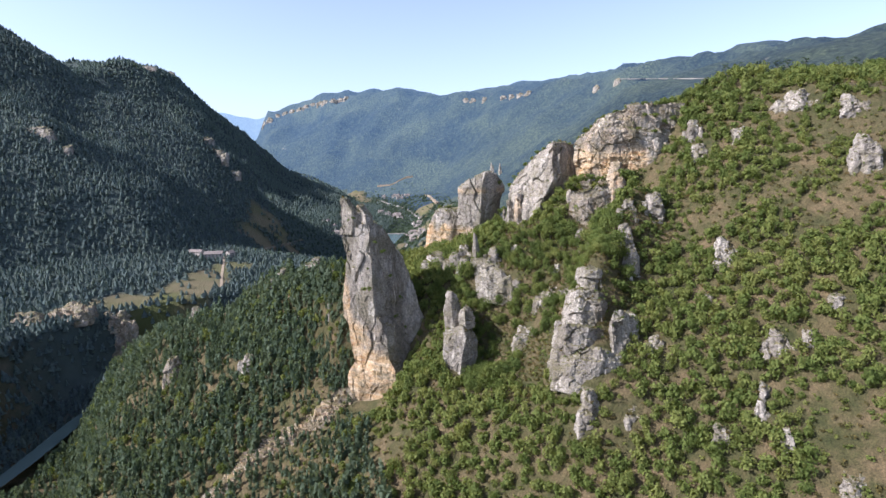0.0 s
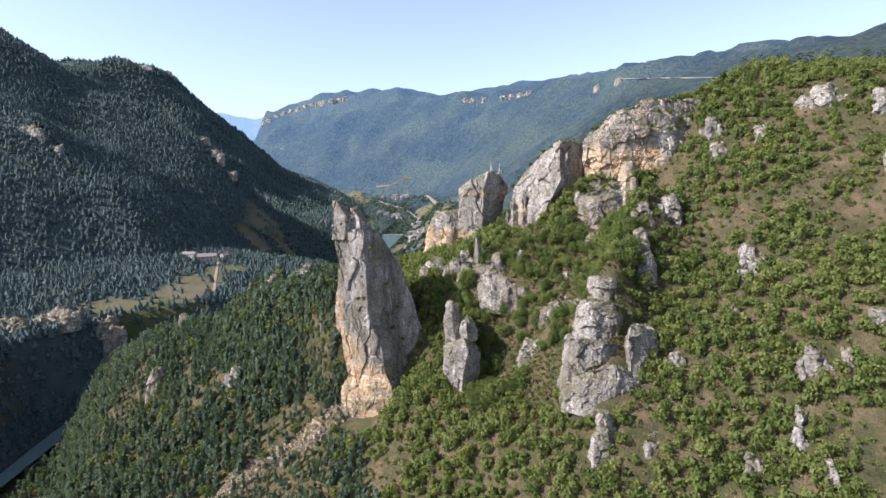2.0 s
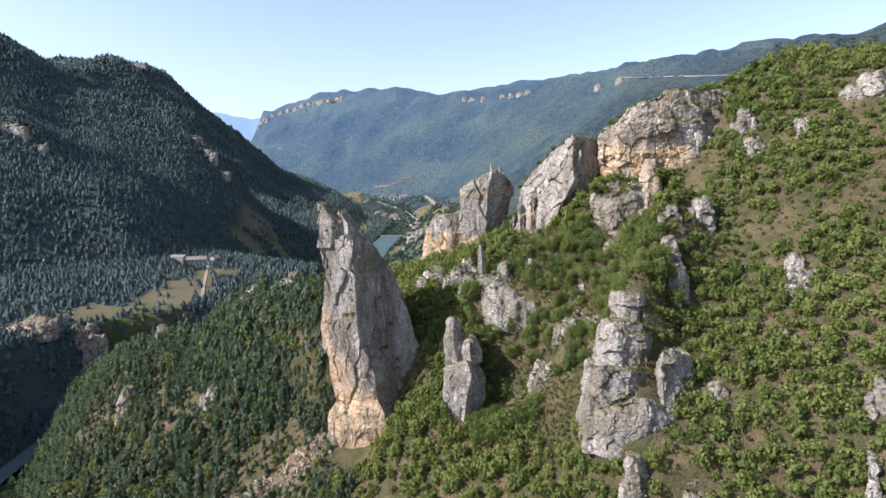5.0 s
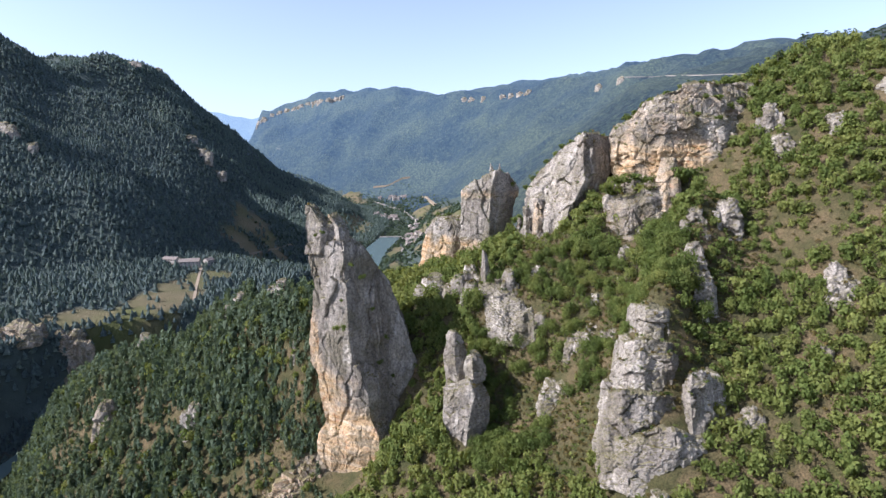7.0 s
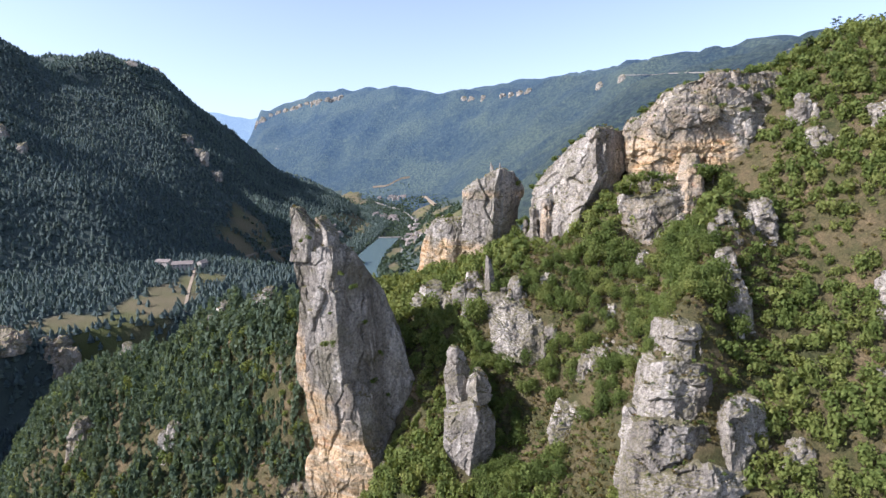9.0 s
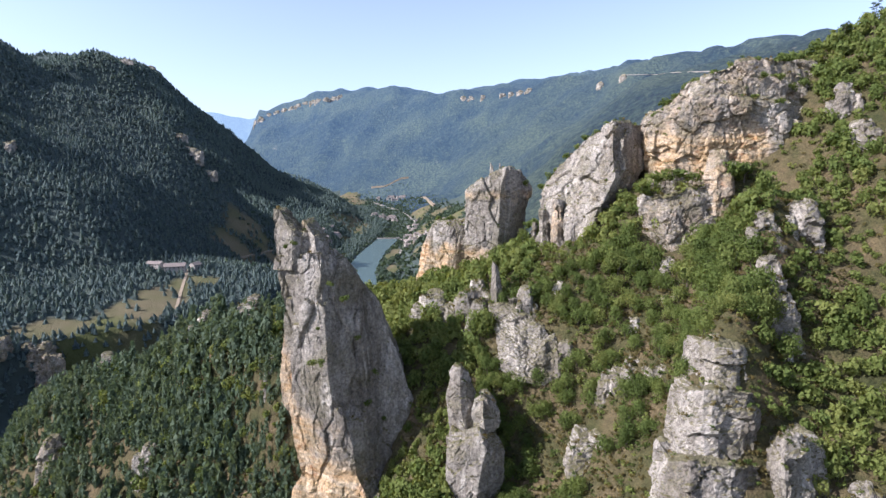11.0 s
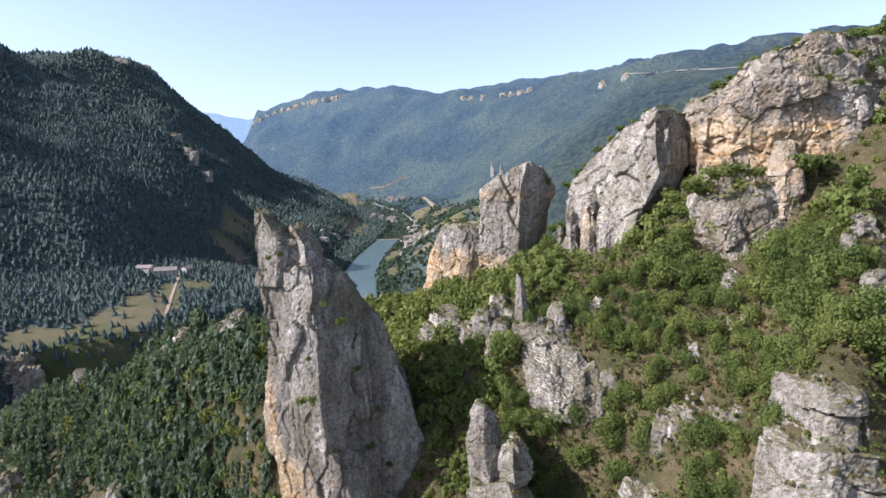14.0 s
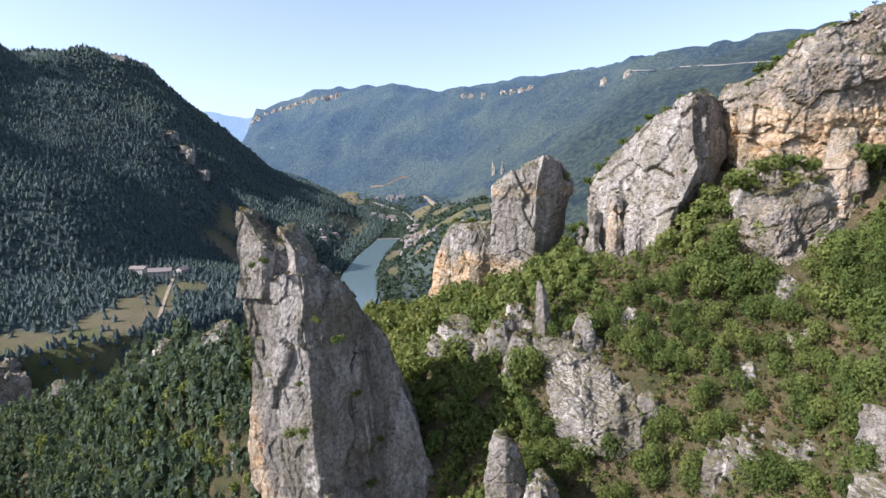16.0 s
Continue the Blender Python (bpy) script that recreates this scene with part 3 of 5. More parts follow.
HORN = [
    [(-41.8, 221, 189), (-36.9, 218.2, 189.4), (-33.3, 220, 189.1), (-33.3, 223.5, 189.1), (-39.8, 224.5, 189)],
    [(-41.7, 221, 194.9), (-36.6, 218.4, 195.2), (-32.8, 220.2, 195), (-32.8, 223.7, 195), (-39.7, 224.5, 194.9)],
    [(-41.6, 221.2, 200), (-36.8, 219, 199), (-33.5, 220.6, 197.8), (-33.5, 224.1, 197.8), (-39.6, 224.7, 200)],
    [(-41.4, 221.6, 203.6), (-39.7, 220.2, 203.2), (-37.5, 221.2, 201.8), (-37.5, 224.7, 201.8), (-39.4, 225.1, 203.6)]]
SHOULDER = [
    [(-36.7, 223, 188.6), (-31.9, 217.8, 189.5), (-29.4, 219, 189.3), (-28.9, 224, 189.3), (-34.7, 226, 188.6)],
    [(-35.9, 223, 194.7), (-31.1, 218.2, 194.4), (-29.4, 219.2, 193.5), (-28.9, 224.2, 193.5), (-33.9, 226, 194.7)],
    [(-35.5, 223, 197.6), (-31.5, 218.8, 197.4), (-29.6, 219.8, 195.9), (-29.1, 224.8, 195.9), (-33.5, 226, 197.6)],
    [(-35.1, 223, 200.8), (-33.6, 220.5, 200), (-31.2, 221, 198), (-30.7, 226, 198), (-33.1, 226, 200.8)]]
SLAB = [
    [(-27.2, 222, 105.3), (-21.4, 219.6, 106.9), (-16.8, 228.5, 101), (-11.9, 234, 97.3), (-13.9, 239, 97.3), (-28.2, 232, 105.3)],
    [(-26.6, 222, 128.8), (-20.6, 219.6, 130), (-14.2, 228.5, 125.4), (-11.6, 234, 122.5), (-13.6, 239, 122.5), (-27.6, 232, 128.8)],
    [(-25.6, 222, 136.4), (-19.8, 219.6, 137.5), (-12.3, 228.5, 133.3), (-9.6, 234, 130.6), (-11.6, 239, 130.6), (-26.6, 232, 136.4)],
    [(-26.2, 222, 145.8), (-19.6, 219.6, 146.8), (-10.2, 228.5, 143), (-7.6, 234, 140.7), (-9.6, 239, 140.7), (-27.2, 232, 145.8)],
    [(-27.4, 222, 155), (-20.5, 219.6, 155.9), (-11, 228.5, 152.6), (-8.9, 234, 150.6), (-10.9, 239, 150.6), (-28.4, 232, 155)],
    [(-27.6, 222, 162.3), (-21.2, 219.6, 163.1), (-13.8, 228.5, 160.2), (-11.6, 234, 158.4), (-13.6, 239, 158.4), (-28.6, 232, 162.3)],
    [(-26.3, 222, 171.6), (-21.9, 219.6, 171.9), (-16.2, 228.5, 169.1), (-14.3, 234, 166.9), (-16.3, 239, 166.9), (-27.3, 232, 171.6)],
    [(-23.7, 222, 179.6), (-21.4, 219.6, 179.6), (-18.6, 228.5, 176.5), (-17.3, 234, 173.3), (-19.3, 239, 173.3), (-24.7, 232, 179.6)]]
TOE = [
    [(-22.6, 216, 113.1), (-17.1, 213, 111.3), (-16.2, 217, 116.3), (-16.2, 223, 116.3), (-21.6, 222, 113.1)],
    [(-19.5, 216.5, 126.1), (-16.9, 213.6, 126.2), (-16, 217, 125.8), (-16, 223, 125.8), (-18.5, 222.5, 126.1)],
    [(-18.9, 217, 132.9), (-17.3, 215, 133.4), (-16.5, 217, 131.8), (-16.5, 223, 131.8), (-17.9, 223, 132.9)]]
FOOT = [
    [(-15, 219, 111.2), (-11.6, 215, 117.6), (-8.3, 220, 120.3), (-8.3, 226, 120.3), (-14, 225, 111.2)],
    [(-14.7, 220, 125.1), (-11.6, 216.5, 125.1), (-9.2, 220.5, 125.7), (-9.2, 226.5, 125.7), (-13.7, 226, 125.1)],
    [(-13.4, 220.5, 128), (-11.4, 219, 130), (-9.9, 221, 129.7), (-9.9, 227, 129.7), (-12.4, 226.5, 128)]]


def pinnacle():
    rock = thing("rock_pinnacle", "tall grey limestone pinnacle with a fresh ochre scar at its foot", "rock pinnacle")

    def ochre(v):
        fresh = (1 - step(v[:, 2] + 1.1 * (v[:, 0] + 40) + 5 * fbm(v / 9.0, 2, 81), 148, 168)) * (1 - step(v[:, 0], -19, -15))
        return np.maximum(fresh, 0.75 * (1 - step(v[:, 2] + 2.6 * (v[:, 0] + 40), 166, 178)) * step(fbm(v * np.array((0.4, 0.4, 0.05)), 2, 82), 0.0, 0.4))
    loft("shaft", SHAFT, ROCK, 290, 230, 0.5, 3, 5.0, ochre, rock, 3.2)
    loft("horn", HORN, ROCK, 90, 60, 0.6, 5, 3.0, None, rock)
    loft("shoulder", SHOULDER, ROCK, 80, 50, 0.5, 6, 3.0, lambda v: 0.45 * (1 - step(v[:, 0] + 0.2 * (v[:, 2] - 194), -34, -31)), rock)
    loft("slab", SLAB, ROCK, 140, 120, 0.5, 7, 5.0, None, rock, 2.0)
    loft("toe", TOE, ROCK, 60, 50, 0.8, 9, 2.6, None, rock)
    loft("foot", FOOT, ROCK, 70, 50, 0.9, 10, 3.0, None, rock)
    return rock


pinnacle()

# the cliffs of the ridge, from the high one down to the river side
HIGH = [
    [(58.4, 251, 204.1), (64.4, 247, 204.3), (72.3, 245, 204.4), (82.9, 243.5, 203.7), (94.7, 243, 204.4), (112.8, 251, 207.2), (114.8, 273, 207.2), (63.4, 275, 204.1)],
    [(58.2, 251, 214.1), (64, 247, 212.2), (72.5, 245, 212.2), (82.4, 243.5, 209.4), (94.6, 243, 208.8), (112.3, 251, 212), (114.3, 273, 212), (63.2, 275, 214.1)],
    [(58.4, 251, 217.3), (63.8, 247, 216.9), (72.2, 245, 216.5), (82, 243.5, 215.3), (94.2, 243, 213.7), (111.8, 251, 216.8), (113.8, 273, 216.8), (63.4, 275, 217.3)],
    [(57.6, 250.7, 219.9), (63.5, 246.5, 219.7), (71.9, 244.4, 219.9), (81.4, 243, 219), (93.5, 242.6, 217.9), (110.9, 250.7, 220.3), (112.9, 272.7, 220.3), (62.6, 274.7, 219.9)],
    [(57.6, 250.7, 223.6), (63, 246.5, 225.4), (71.8, 244.4, 225.9), (80.9, 243, 225), (92.4, 242.6, 223.9), (109.7, 250.7, 225.5), (111.7, 272.7, 225.5), (62.6, 274.7, 223.6)],
    [(58.7, 251, 228), (63.3, 246.5, 229.9), (71.3, 243.5, 230.6), (80.6, 242.6, 230.2), (91.8, 243, 229.6), (108.8, 252, 231.1), (110.8, 274, 231.1), (63.7, 275, 228)],
    [(59.4, 252, 228.8), (63.8, 247.5, 231.4), (71.9, 244.2, 232.2), (82.3, 245.6, 231.7), (94.1, 247, 231.8), (109.6, 255, 233.8), (111.6, 277, 233.8), (64.4, 276, 228.8)],
    [(62.2, 256, 230.1), (65.5, 250.5, 234.5), (73.4, 247.5, 239), (81, 247.5, 241.5), (90.6, 251, 242.7), (109.2, 260, 243), (111.2, 282, 243), (67.2, 280, 230.1)]]
UNDER = [
    [(53.7, 241, 186), (59.5, 236, 185.3), (67.3, 235, 187), (77.2, 237, 189.7), (79.2, 251, 189.7), (55.7, 255, 186)],
    [(54.1, 242, 193.7), (59.5, 237, 192.9), (67.2, 236, 195.2), (76.1, 238.5, 197.2), (78.1, 252.5, 197.2), (56.1, 256, 193.7)],
    [(53.8, 243, 200.7), (59.4, 238, 201.1), (67.3, 237.5, 203.4), (74.8, 240, 205.5), (76.8, 254, 205.5), (55.8, 257, 200.7)],
    [(55.1, 244.5, 204.2), (60.6, 240.5, 205.2), (68.2, 240.5, 207), (74.5, 243, 208.4), (76.5, 257, 208.4), (57.1, 258.5, 204.2)]]
BUTTRESS = [
    [(31.2, 274, 175.9), (33.8, 266, 180.8), (37.4, 257, 182.7), (40.6, 249.5, 185.6), (53, 262, 185.8), (52, 278, 185.8), (36.2, 290, 175.9)],
    [(31.1, 274, 190), (33.4, 266, 191.1), (37.3, 257, 192.4), (40.8, 249.5, 194.1), (54.3, 262, 195.1), (53.3, 278, 195.1), (36.1, 290, 190)],
    [(30.8, 274, 200.4), (33.7, 267, 199.7), (38.4, 258.5, 200.4), (44.5, 251, 201.6), (58.4, 263, 204.1), (57.4, 279, 204.1), (35.8, 290, 200.4)],
    [(31.7, 275, 204.4), (34.4, 269, 206.5), (40.8, 260.5, 209.1), (48.7, 252.5, 209.8), (61.6, 264, 212.3), (60.6, 280, 212.3), (36.7, 291, 204.4)],
    [(32.9, 276, 206.3), (36.9, 270.5, 209.9), (42.7, 263, 216.2), (48.6, 255, 217.4), (63.6, 265, 219.4), (62.6, 281, 219.4), (37.9, 292, 206.3)],
    [(34.4, 277, 207.6), (39.8, 272, 215.1), (44.9, 266, 222.1), (49.2, 258, 226.2), (60.6, 266, 226.1), (59.6, 282, 226.1), (39.4, 293, 207.6)]]
PILLAR = [
    [(5.2, 284, 170.4), (12.2, 280.5, 171.2), (17.2, 278, 171.8), (28, 290, 168.6), (27, 299, 168.6), (8.2, 296, 170.4)],
    [(6.3, 284, 182.1), (12.6, 280.5, 182.7), (17.3, 278, 183.2), (27.7, 290, 180.9), (26.7, 299, 180.9), (9.3, 296, 182.1)],
    [(6.9, 284, 188.7), (12.8, 280.5, 189.2), (17.5, 278, 189.5), (28.1, 290, 187.7), (27.1, 299, 187.7), (9.9, 296, 188.7)],
    [(7.2, 284, 198.5), (13.2, 280.5, 198.8), (18, 278, 198.9), (29, 290, 197.9), (28, 299, 197.9), (10.2, 296, 198.5)],
    [(7.8, 284.5, 204.1), (13.9, 281.5, 205.8), (18.6, 279, 206.9), (30.5, 290, 204.5), (29.5, 299, 204.5), (10.8, 296.5, 204.1)],
    [(9.9, 286, 206.1), (16.1, 283, 210.4), (20.4, 281, 212.6), (26.3, 289, 211.5), (25.3, 298, 211.5), (12.9, 298, 206.1)]]
LOW = [
    [(-11.8, 296, 161.9), (-3.8, 289, 163.8), (3.7, 285.5, 164.8), (9.6, 286, 164.6), (9.6, 296, 164.6), (-8.8, 304, 161.9)],
    [(-10.4, 296, 174.7), (-4.6, 289, 176.1), (3.6, 285.5, 176.8), (8.8, 286, 176.7), (8.8, 296, 176.7), (-7.4, 304, 174.7)],
    [(-8.9, 296, 183.6), (-4.1, 289, 184.7), (3.1, 285.5, 185.2), (8.1, 286, 185.1), (8.1, 296, 185.1), (-5.9, 304, 183.6)],
    [(-6.6, 297, 188.8), (-3.2, 290, 191.4), (2.9, 287, 192), (7.5, 287.5, 191.9), (7.5, 297.5, 191.9), (-3.6, 305, 188.8)],
    [(-4.1, 298, 191.8), (-1.9, 292, 193.5), (2.7, 289.5, 193.7), (6.7, 289.5, 193.5), (6.7, 299.5, 193.5), (-1.1, 306, 191.8)]]
RIB_SLAB = [
    [(12.4, 228, 162.6), (16.7, 220, 161), (23.3, 217.5, 160.8), (31.8, 221, 164.2), (34.8, 233, 164.2), (12.4, 238, 162.6)],
    [(12.6, 231, 169.5), (16.6, 223.5, 168.3), (23.1, 220, 166.6), (30.5, 223, 166.9), (33.5, 235, 166.9), (12.6, 241, 169.5)],
    [(13, 235, 175.6), (16.9, 230, 175.1), (23.2, 226.5, 172.6), (29.2, 227.5, 169.3), (32.2, 239.5, 169.3), (13, 245, 175.6)],
    [(13.3, 240, 179.1), (16.4, 237, 179.4), (21.4, 235, 177.4), (25.7, 235, 173.5), (28.7, 247, 173.5), (13.3, 250, 179.1)]]
RIB_SPIKE = [
    [(12, 238, 171.3), (13.3, 236, 170.5), (15.4, 238, 171.2), (15.4, 241, 171.2), (12, 241, 171.3)],
    [(12.3, 239, 179.4), (13.3, 237.5, 179), (15, 239, 179.3), (15, 242, 179.3), (12.3, 242, 179.4)],
    [(12.7, 240, 186.9), (13, 239.5, 186.7), (13.8, 240, 185.2), (13.8, 243, 185.2), (12.7, 243, 186.9)]]
high = thing("cliff_face", "high pale limestone cliff with orange stained overhangs", "cliff")


def cliff_ochre(v):
    band = np.exp(-((v[:, 2] - 217 - 0.06 * (v[:, 0] - 66)) / 4.5) ** 2) * step(v[:, 0], 56, 60) * (1 - step(v[:, 0], 82, 90))
    spots = np.exp(-((v[:, 2] - 211.5) / 3.2) ** 2) * step(v[:, 0], 86, 92) * step(fbm(v / 5.0, 2, 83), -0.1, 0.3)
    return 1.0 * band + 0.8 * spots + 0.27


loft("upper_wall", HIGH, ROCK, 380, 140, 0.7, 8, 6.0, cliff_ochre, high, 1.2)
loft("lower_wall", UNDER, ROCK, 190, 80, 0.8, 9, 4.5, lambda v: np.full(len(v), 0.2), high, 1.4)
ring_mesh("rib", [(z, list(zip(xs, ys))) for z, xs, ys in (
    (200, (69.5, 71.5, 76, 78, 74), (241, 237.5, 237.5, 241, 246)),
    (211, (70, 72, 75.5, 77.5, 74), (242, 239, 239, 242, 246)),
    (217, (71.5, 73, 75, 76.5, 74), (243.5, 241.5, 241.5, 243, 246)))], ROCK, 60, 50, 0.8, 11, 3.0, lambda v: np.full(len(v), 0.45), high, 1)

buttress = thing("rock_buttress", "sharp-edged grey limestone buttress beside the high cliff", "cliff")
loft("main_slab", BUTTRESS, ROCK, 290, 140, 0.75, 14, 5.5, lambda v: np.full(len(v), 0.12), buttress, 1.9)
for k, (x, y, top, w, d) in enumerate([(31, 268, 199, 4, 5), (34.5, 263, 203, 4.5, 6), (38, 258, 197, 6, 6), (42, 251, 193, 6, 6), (29, 272, 195, 4, 5)]):
    ring_mesh("flake", [(top - 22 + 22 * u, [(x + c * w / 2 * (1.1 - 0.6 * u), y + e * d / 2 * (1.1 - 0.5 * u)) for c, e in ((-1, 0.2), (-0.3, -1), (0.7, -0.8), (1, 0.5), (0, 1))]) for u in (0, 0.4, 0.75, 1)],
              ROCK, 56, 44, 0.9, 160 + k, 2.6, (lambda v: np.full(len(v), 0.35)) if k == 1 else None, buttress, 1)

pillar = thing("rock_pillar", "square grey limestone pillar with an ochre foot", "cliff")
loft("column", PILLAR, ROCK, 240, 140, 0.75, 21, 4.6,
     lambda v: 0.95 * (1 - step(v[:, 2], 180, 188)) * (1 - step(v[:, 0], 17, 20)) + 0.4 * np.exp(-((v[:, 2] - 203) / 1.8) ** 2), pillar, 1.8)
low = thing("low_cliff", "low ochre and grey limestone cliff below the pillar", "cliff")
loft("wall", LOW, ROCK, 180, 80, 1.0, 27, 3.6, lambda v: 0.85 * (1 - step(v[:, 2] + 3 * fbm(v / 4.0, 2, 84), 180, 190)), low, 2.4)
rib = thing("rock_rib", "slanting grey limestone slab under the pillar", "rock outcrop")
loft("slab", RIB_SLAB, ROCK, 190, 100, 1.2, 31, 4.6, None, rib, 1.2)
loft("spike", RIB_SPIKE, ROCK, 50, 50, 0.6, 32, 2.0, None, rib)


def crag(name, x, y, top, w, depth, seed, label, group="", stain=0.0, blocks=3, detail=1.0, taper=0.6, rough=1.0, category="rock", sink=1.5, stout=1.2, flat=1.3, deep=9.0):
    """A crag of a few blocks, the tallest in the middle; its foot is in the ground, its back in the slope."""
    rnd = random.Random(seed)
    rock = thing(name, label, category, group)
    top = min(top, float(height(x, y)[0]) + stout * w + 3)
    tall = top - float(height(x, y - depth * 0.5)[0])
    for k in range(blocks):
        main = k == 0
        bw = w * (0.78 if main and blocks > 1 else 1.0 if main else rnd.uniform(0.36, 0.58))
        bd = depth * (1.0 if main else rnd.uniform(0.55, 0.8))
        bx_ = x + (0 if main else w * rnd.uniform(0.22, 0.42) * (1 if k % 2 else -1))
        by_ = y + (0 if main else depth * rnd.uniform(-0.4, 0.1))
        bt = top if main else top - tall * rnd.uniform(0.2, 0.6)
        low_ = float(height(bx_, by_ - bd * 0.5)[0]) - sink
        low_ = max(low_, bt - deep * bw)
        bh = max(2.0, bt - low_)
        n = rnd.choice((5, 6, 6, 7))
        corners = []
        for j in range(n):
            a = 2 * math.pi * (j + rnd.uniform(-0.26, 0.26)) / n
            corners.append((math.cos(a) * bw / 2 * rnd.uniform(0.9, 1.15), math.sin(a) * bd / 2 * rnd.uniform(0.9, 1.15)))
        rings = []
        lean_x, lean_y = rnd.uniform(-0.08, 0.08) * bh, rnd.uniform(0.1, 0.3) * min(bh, bd * 1.5)
        for u in (0, 0.3, 0.55, 0.8, 0.93, 1.0):
            g = 1.08 - (1.08 - taper) * u ** 2.2 + rnd.uniform(-0.08, 0.08)
            g *= 0.86 if u == 1.0 else 1.0
            rings.append((low_ + bh * u, [(bx_ + lean_x * u + px * g, by_ + lean_y * u + py * g) for px, py in corners]))
        ring_mesh("block", rings, ROCK, int(detail * min(50, 16 + 3.0 * bw)), int(detail * min(36, 9 + 1.8 * bh)), rough, seed * 7 + k, max(0.8, 0.36 * min(bw, bh)), (lambda v: np.full(len(v), stain)) if stain else None,
                  rock, 1, (rnd.uniform(-0.3, 0.3), rnd.uniform(0.0, 0.35)), tall=flat)
        FEET.append((bx_, by_, 0.42 * max(bw, bd)))
    return rock


OUTCROP = [(43.8, 159.9, 149.0, 7.7, 6.6), (55.6, 157.5, 145.1, 8.5, 7.2)]
RIDGE = [(69.0, 210.5, 203.4, 8.0, 6.5), (64.8, 200.5, 195.4, 8.2, 6.5), (79.2, 213.3, 205.5, 10.5, 8.3), (67.0, 194.7, 187.6, 6.6, 5.4)]
SLOPE = [(96.5, 189.3, 190.9, 8.8, 7.4), (98.3, 157.1, 167.5, 7.5, 6.3), (106.8, 155.3, 169.4, 7.4, 6.3), (90.5, 148.9, 155.1, 4.5, 3.8), (76.8, 143.6, 145.2, 5.9, 5.0), (89.1, 135.3, 148.7, 2.9, 3), (100.0, 125.0, 142.6, 10.3, 8.8), (141.1, 230.0, 245.1, 13.6, 11), (152.4, 214.4, 241.7, 8.9, 7.5), (143.3, 193.2, 228.4, 8.7, 7.4), (116.1, 159.6, 178.1, 6.6, 5.7), (86.5, 177.4, 174.0, 4.6, 3.9), (104.1, 230.1, 224.5, 9.2, 7.8), (118.4, 227.9, 230.5, 7.9, 6.7), (104.4, 240.1, 234.2, 7.2, 6.1), (87.3, 144.2, 152.5, 3.4, 3), (68.0, 173.0, 161.8, 5.5, 4.7), (30.9, 205.7, 153.3, 11.9, 10.1), (39.0, 210.8, 167.1, 7.0, 6.0), (45.3, 204.8, 170.1, 4.3, 3.6)]
BOWL = [(42.5, 210.4, 168.5, 8.0, 6.8), (45.2, 218.9, 176.8, 4.3, 3.7), (55.9, 228.1, 189.1, 6.2, 5.3), (53.9, 220.0, 182.3, 4.8, 4.1), (30.7, 236.5, 182.1, 4.5, 3.8), (42.4, 212.1, 170.0, 2.7, 3)]
RIB = [(-4.5, 246.0, 176.5, 12.0, 9.5), (4.5, 241.0, 178.0, 10.0, 8.0), (9.0, 244.0, 181.0, 7.0, 6.0), (8.5, 236.5, 176.5, 7.5, 6.0), (29.5, 222.0, 170.0, 6.0, 5.0), (20.5, 234.0, 181.0, 6.0, 5.0)]
SPUR = [(-141.5, 274.0, 124.5, 10.5, 8.9), (-93.0, 249.0, 129.5, 7.4, 6.3), (-151.3, 329.0, 130.2, 9.7, 8.2), (-72.6, 252.7, 142.1, 8.0, 6.8), (-86.1, 268.0, 164.6, 5.6, 4.7), (-49.1, 240.0, 160.6, 6.0, 5.1), (-50.8, 256.0, 168.0, 5.8, 5.0), (-61.6, 262.0, 171.5, 9.7, 8.3)]
SPUR2 = [(-80.3, 268.0, 167.5, 6.7, 5.7), (-67.2, 250.0, 147.1, 7.9, 6.7)]
# x, y, top, width, depth of each crag
OUT_TOP = [
    [(45.4, 186, 168.1), (47.8, 182, 168.2), (49.8, 181.5, 169.1), (56.5, 185, 168.5), (56.5, 194, 168.5), (46.4, 195, 168.1)],
    [(45.8, 187.2, 173.4), (47.9, 183.2, 174), (50.1, 182.7, 174.6), (56.1, 186.2, 174), (56.1, 195.2, 174), (46.8, 196.2, 173.4)],
    [(46.6, 188.4, 177.3), (47.8, 184.4, 178.8), (50.9, 183.9, 178.6), (55.9, 187.4, 176.9), (55.9, 196.4, 176.9), (47.6, 197.4, 177.3)],
    [(47.2, 189.6, 179.6), (47.7, 185.6, 181.4), (51.4, 185.1, 181.3), (55.4, 188.6, 178.7), (55.4, 197.6, 178.7), (48.2, 198.6, 179.6)]]
OUT_MID = [
    [(40.1, 182, 162.6), (43.5, 177.5, 163.1), (50.4, 177, 163.3), (55.4, 181, 163), (55.4, 190, 163), (41.1, 191, 162.6)],
    [(41, 183.2, 167.7), (43.2, 178.7, 168.8), (50.5, 178.2, 168.9), (55.2, 182.2, 168.1), (55.2, 191.2, 168.1), (42, 192.2, 167.7)],
    [(42.8, 184.4, 172.7), (43.5, 179.9, 175.4), (51.1, 179.4, 175.5), (54.7, 183.4, 173.5), (54.7, 192.4, 173.5), (43.8, 193.4, 172.7)]]
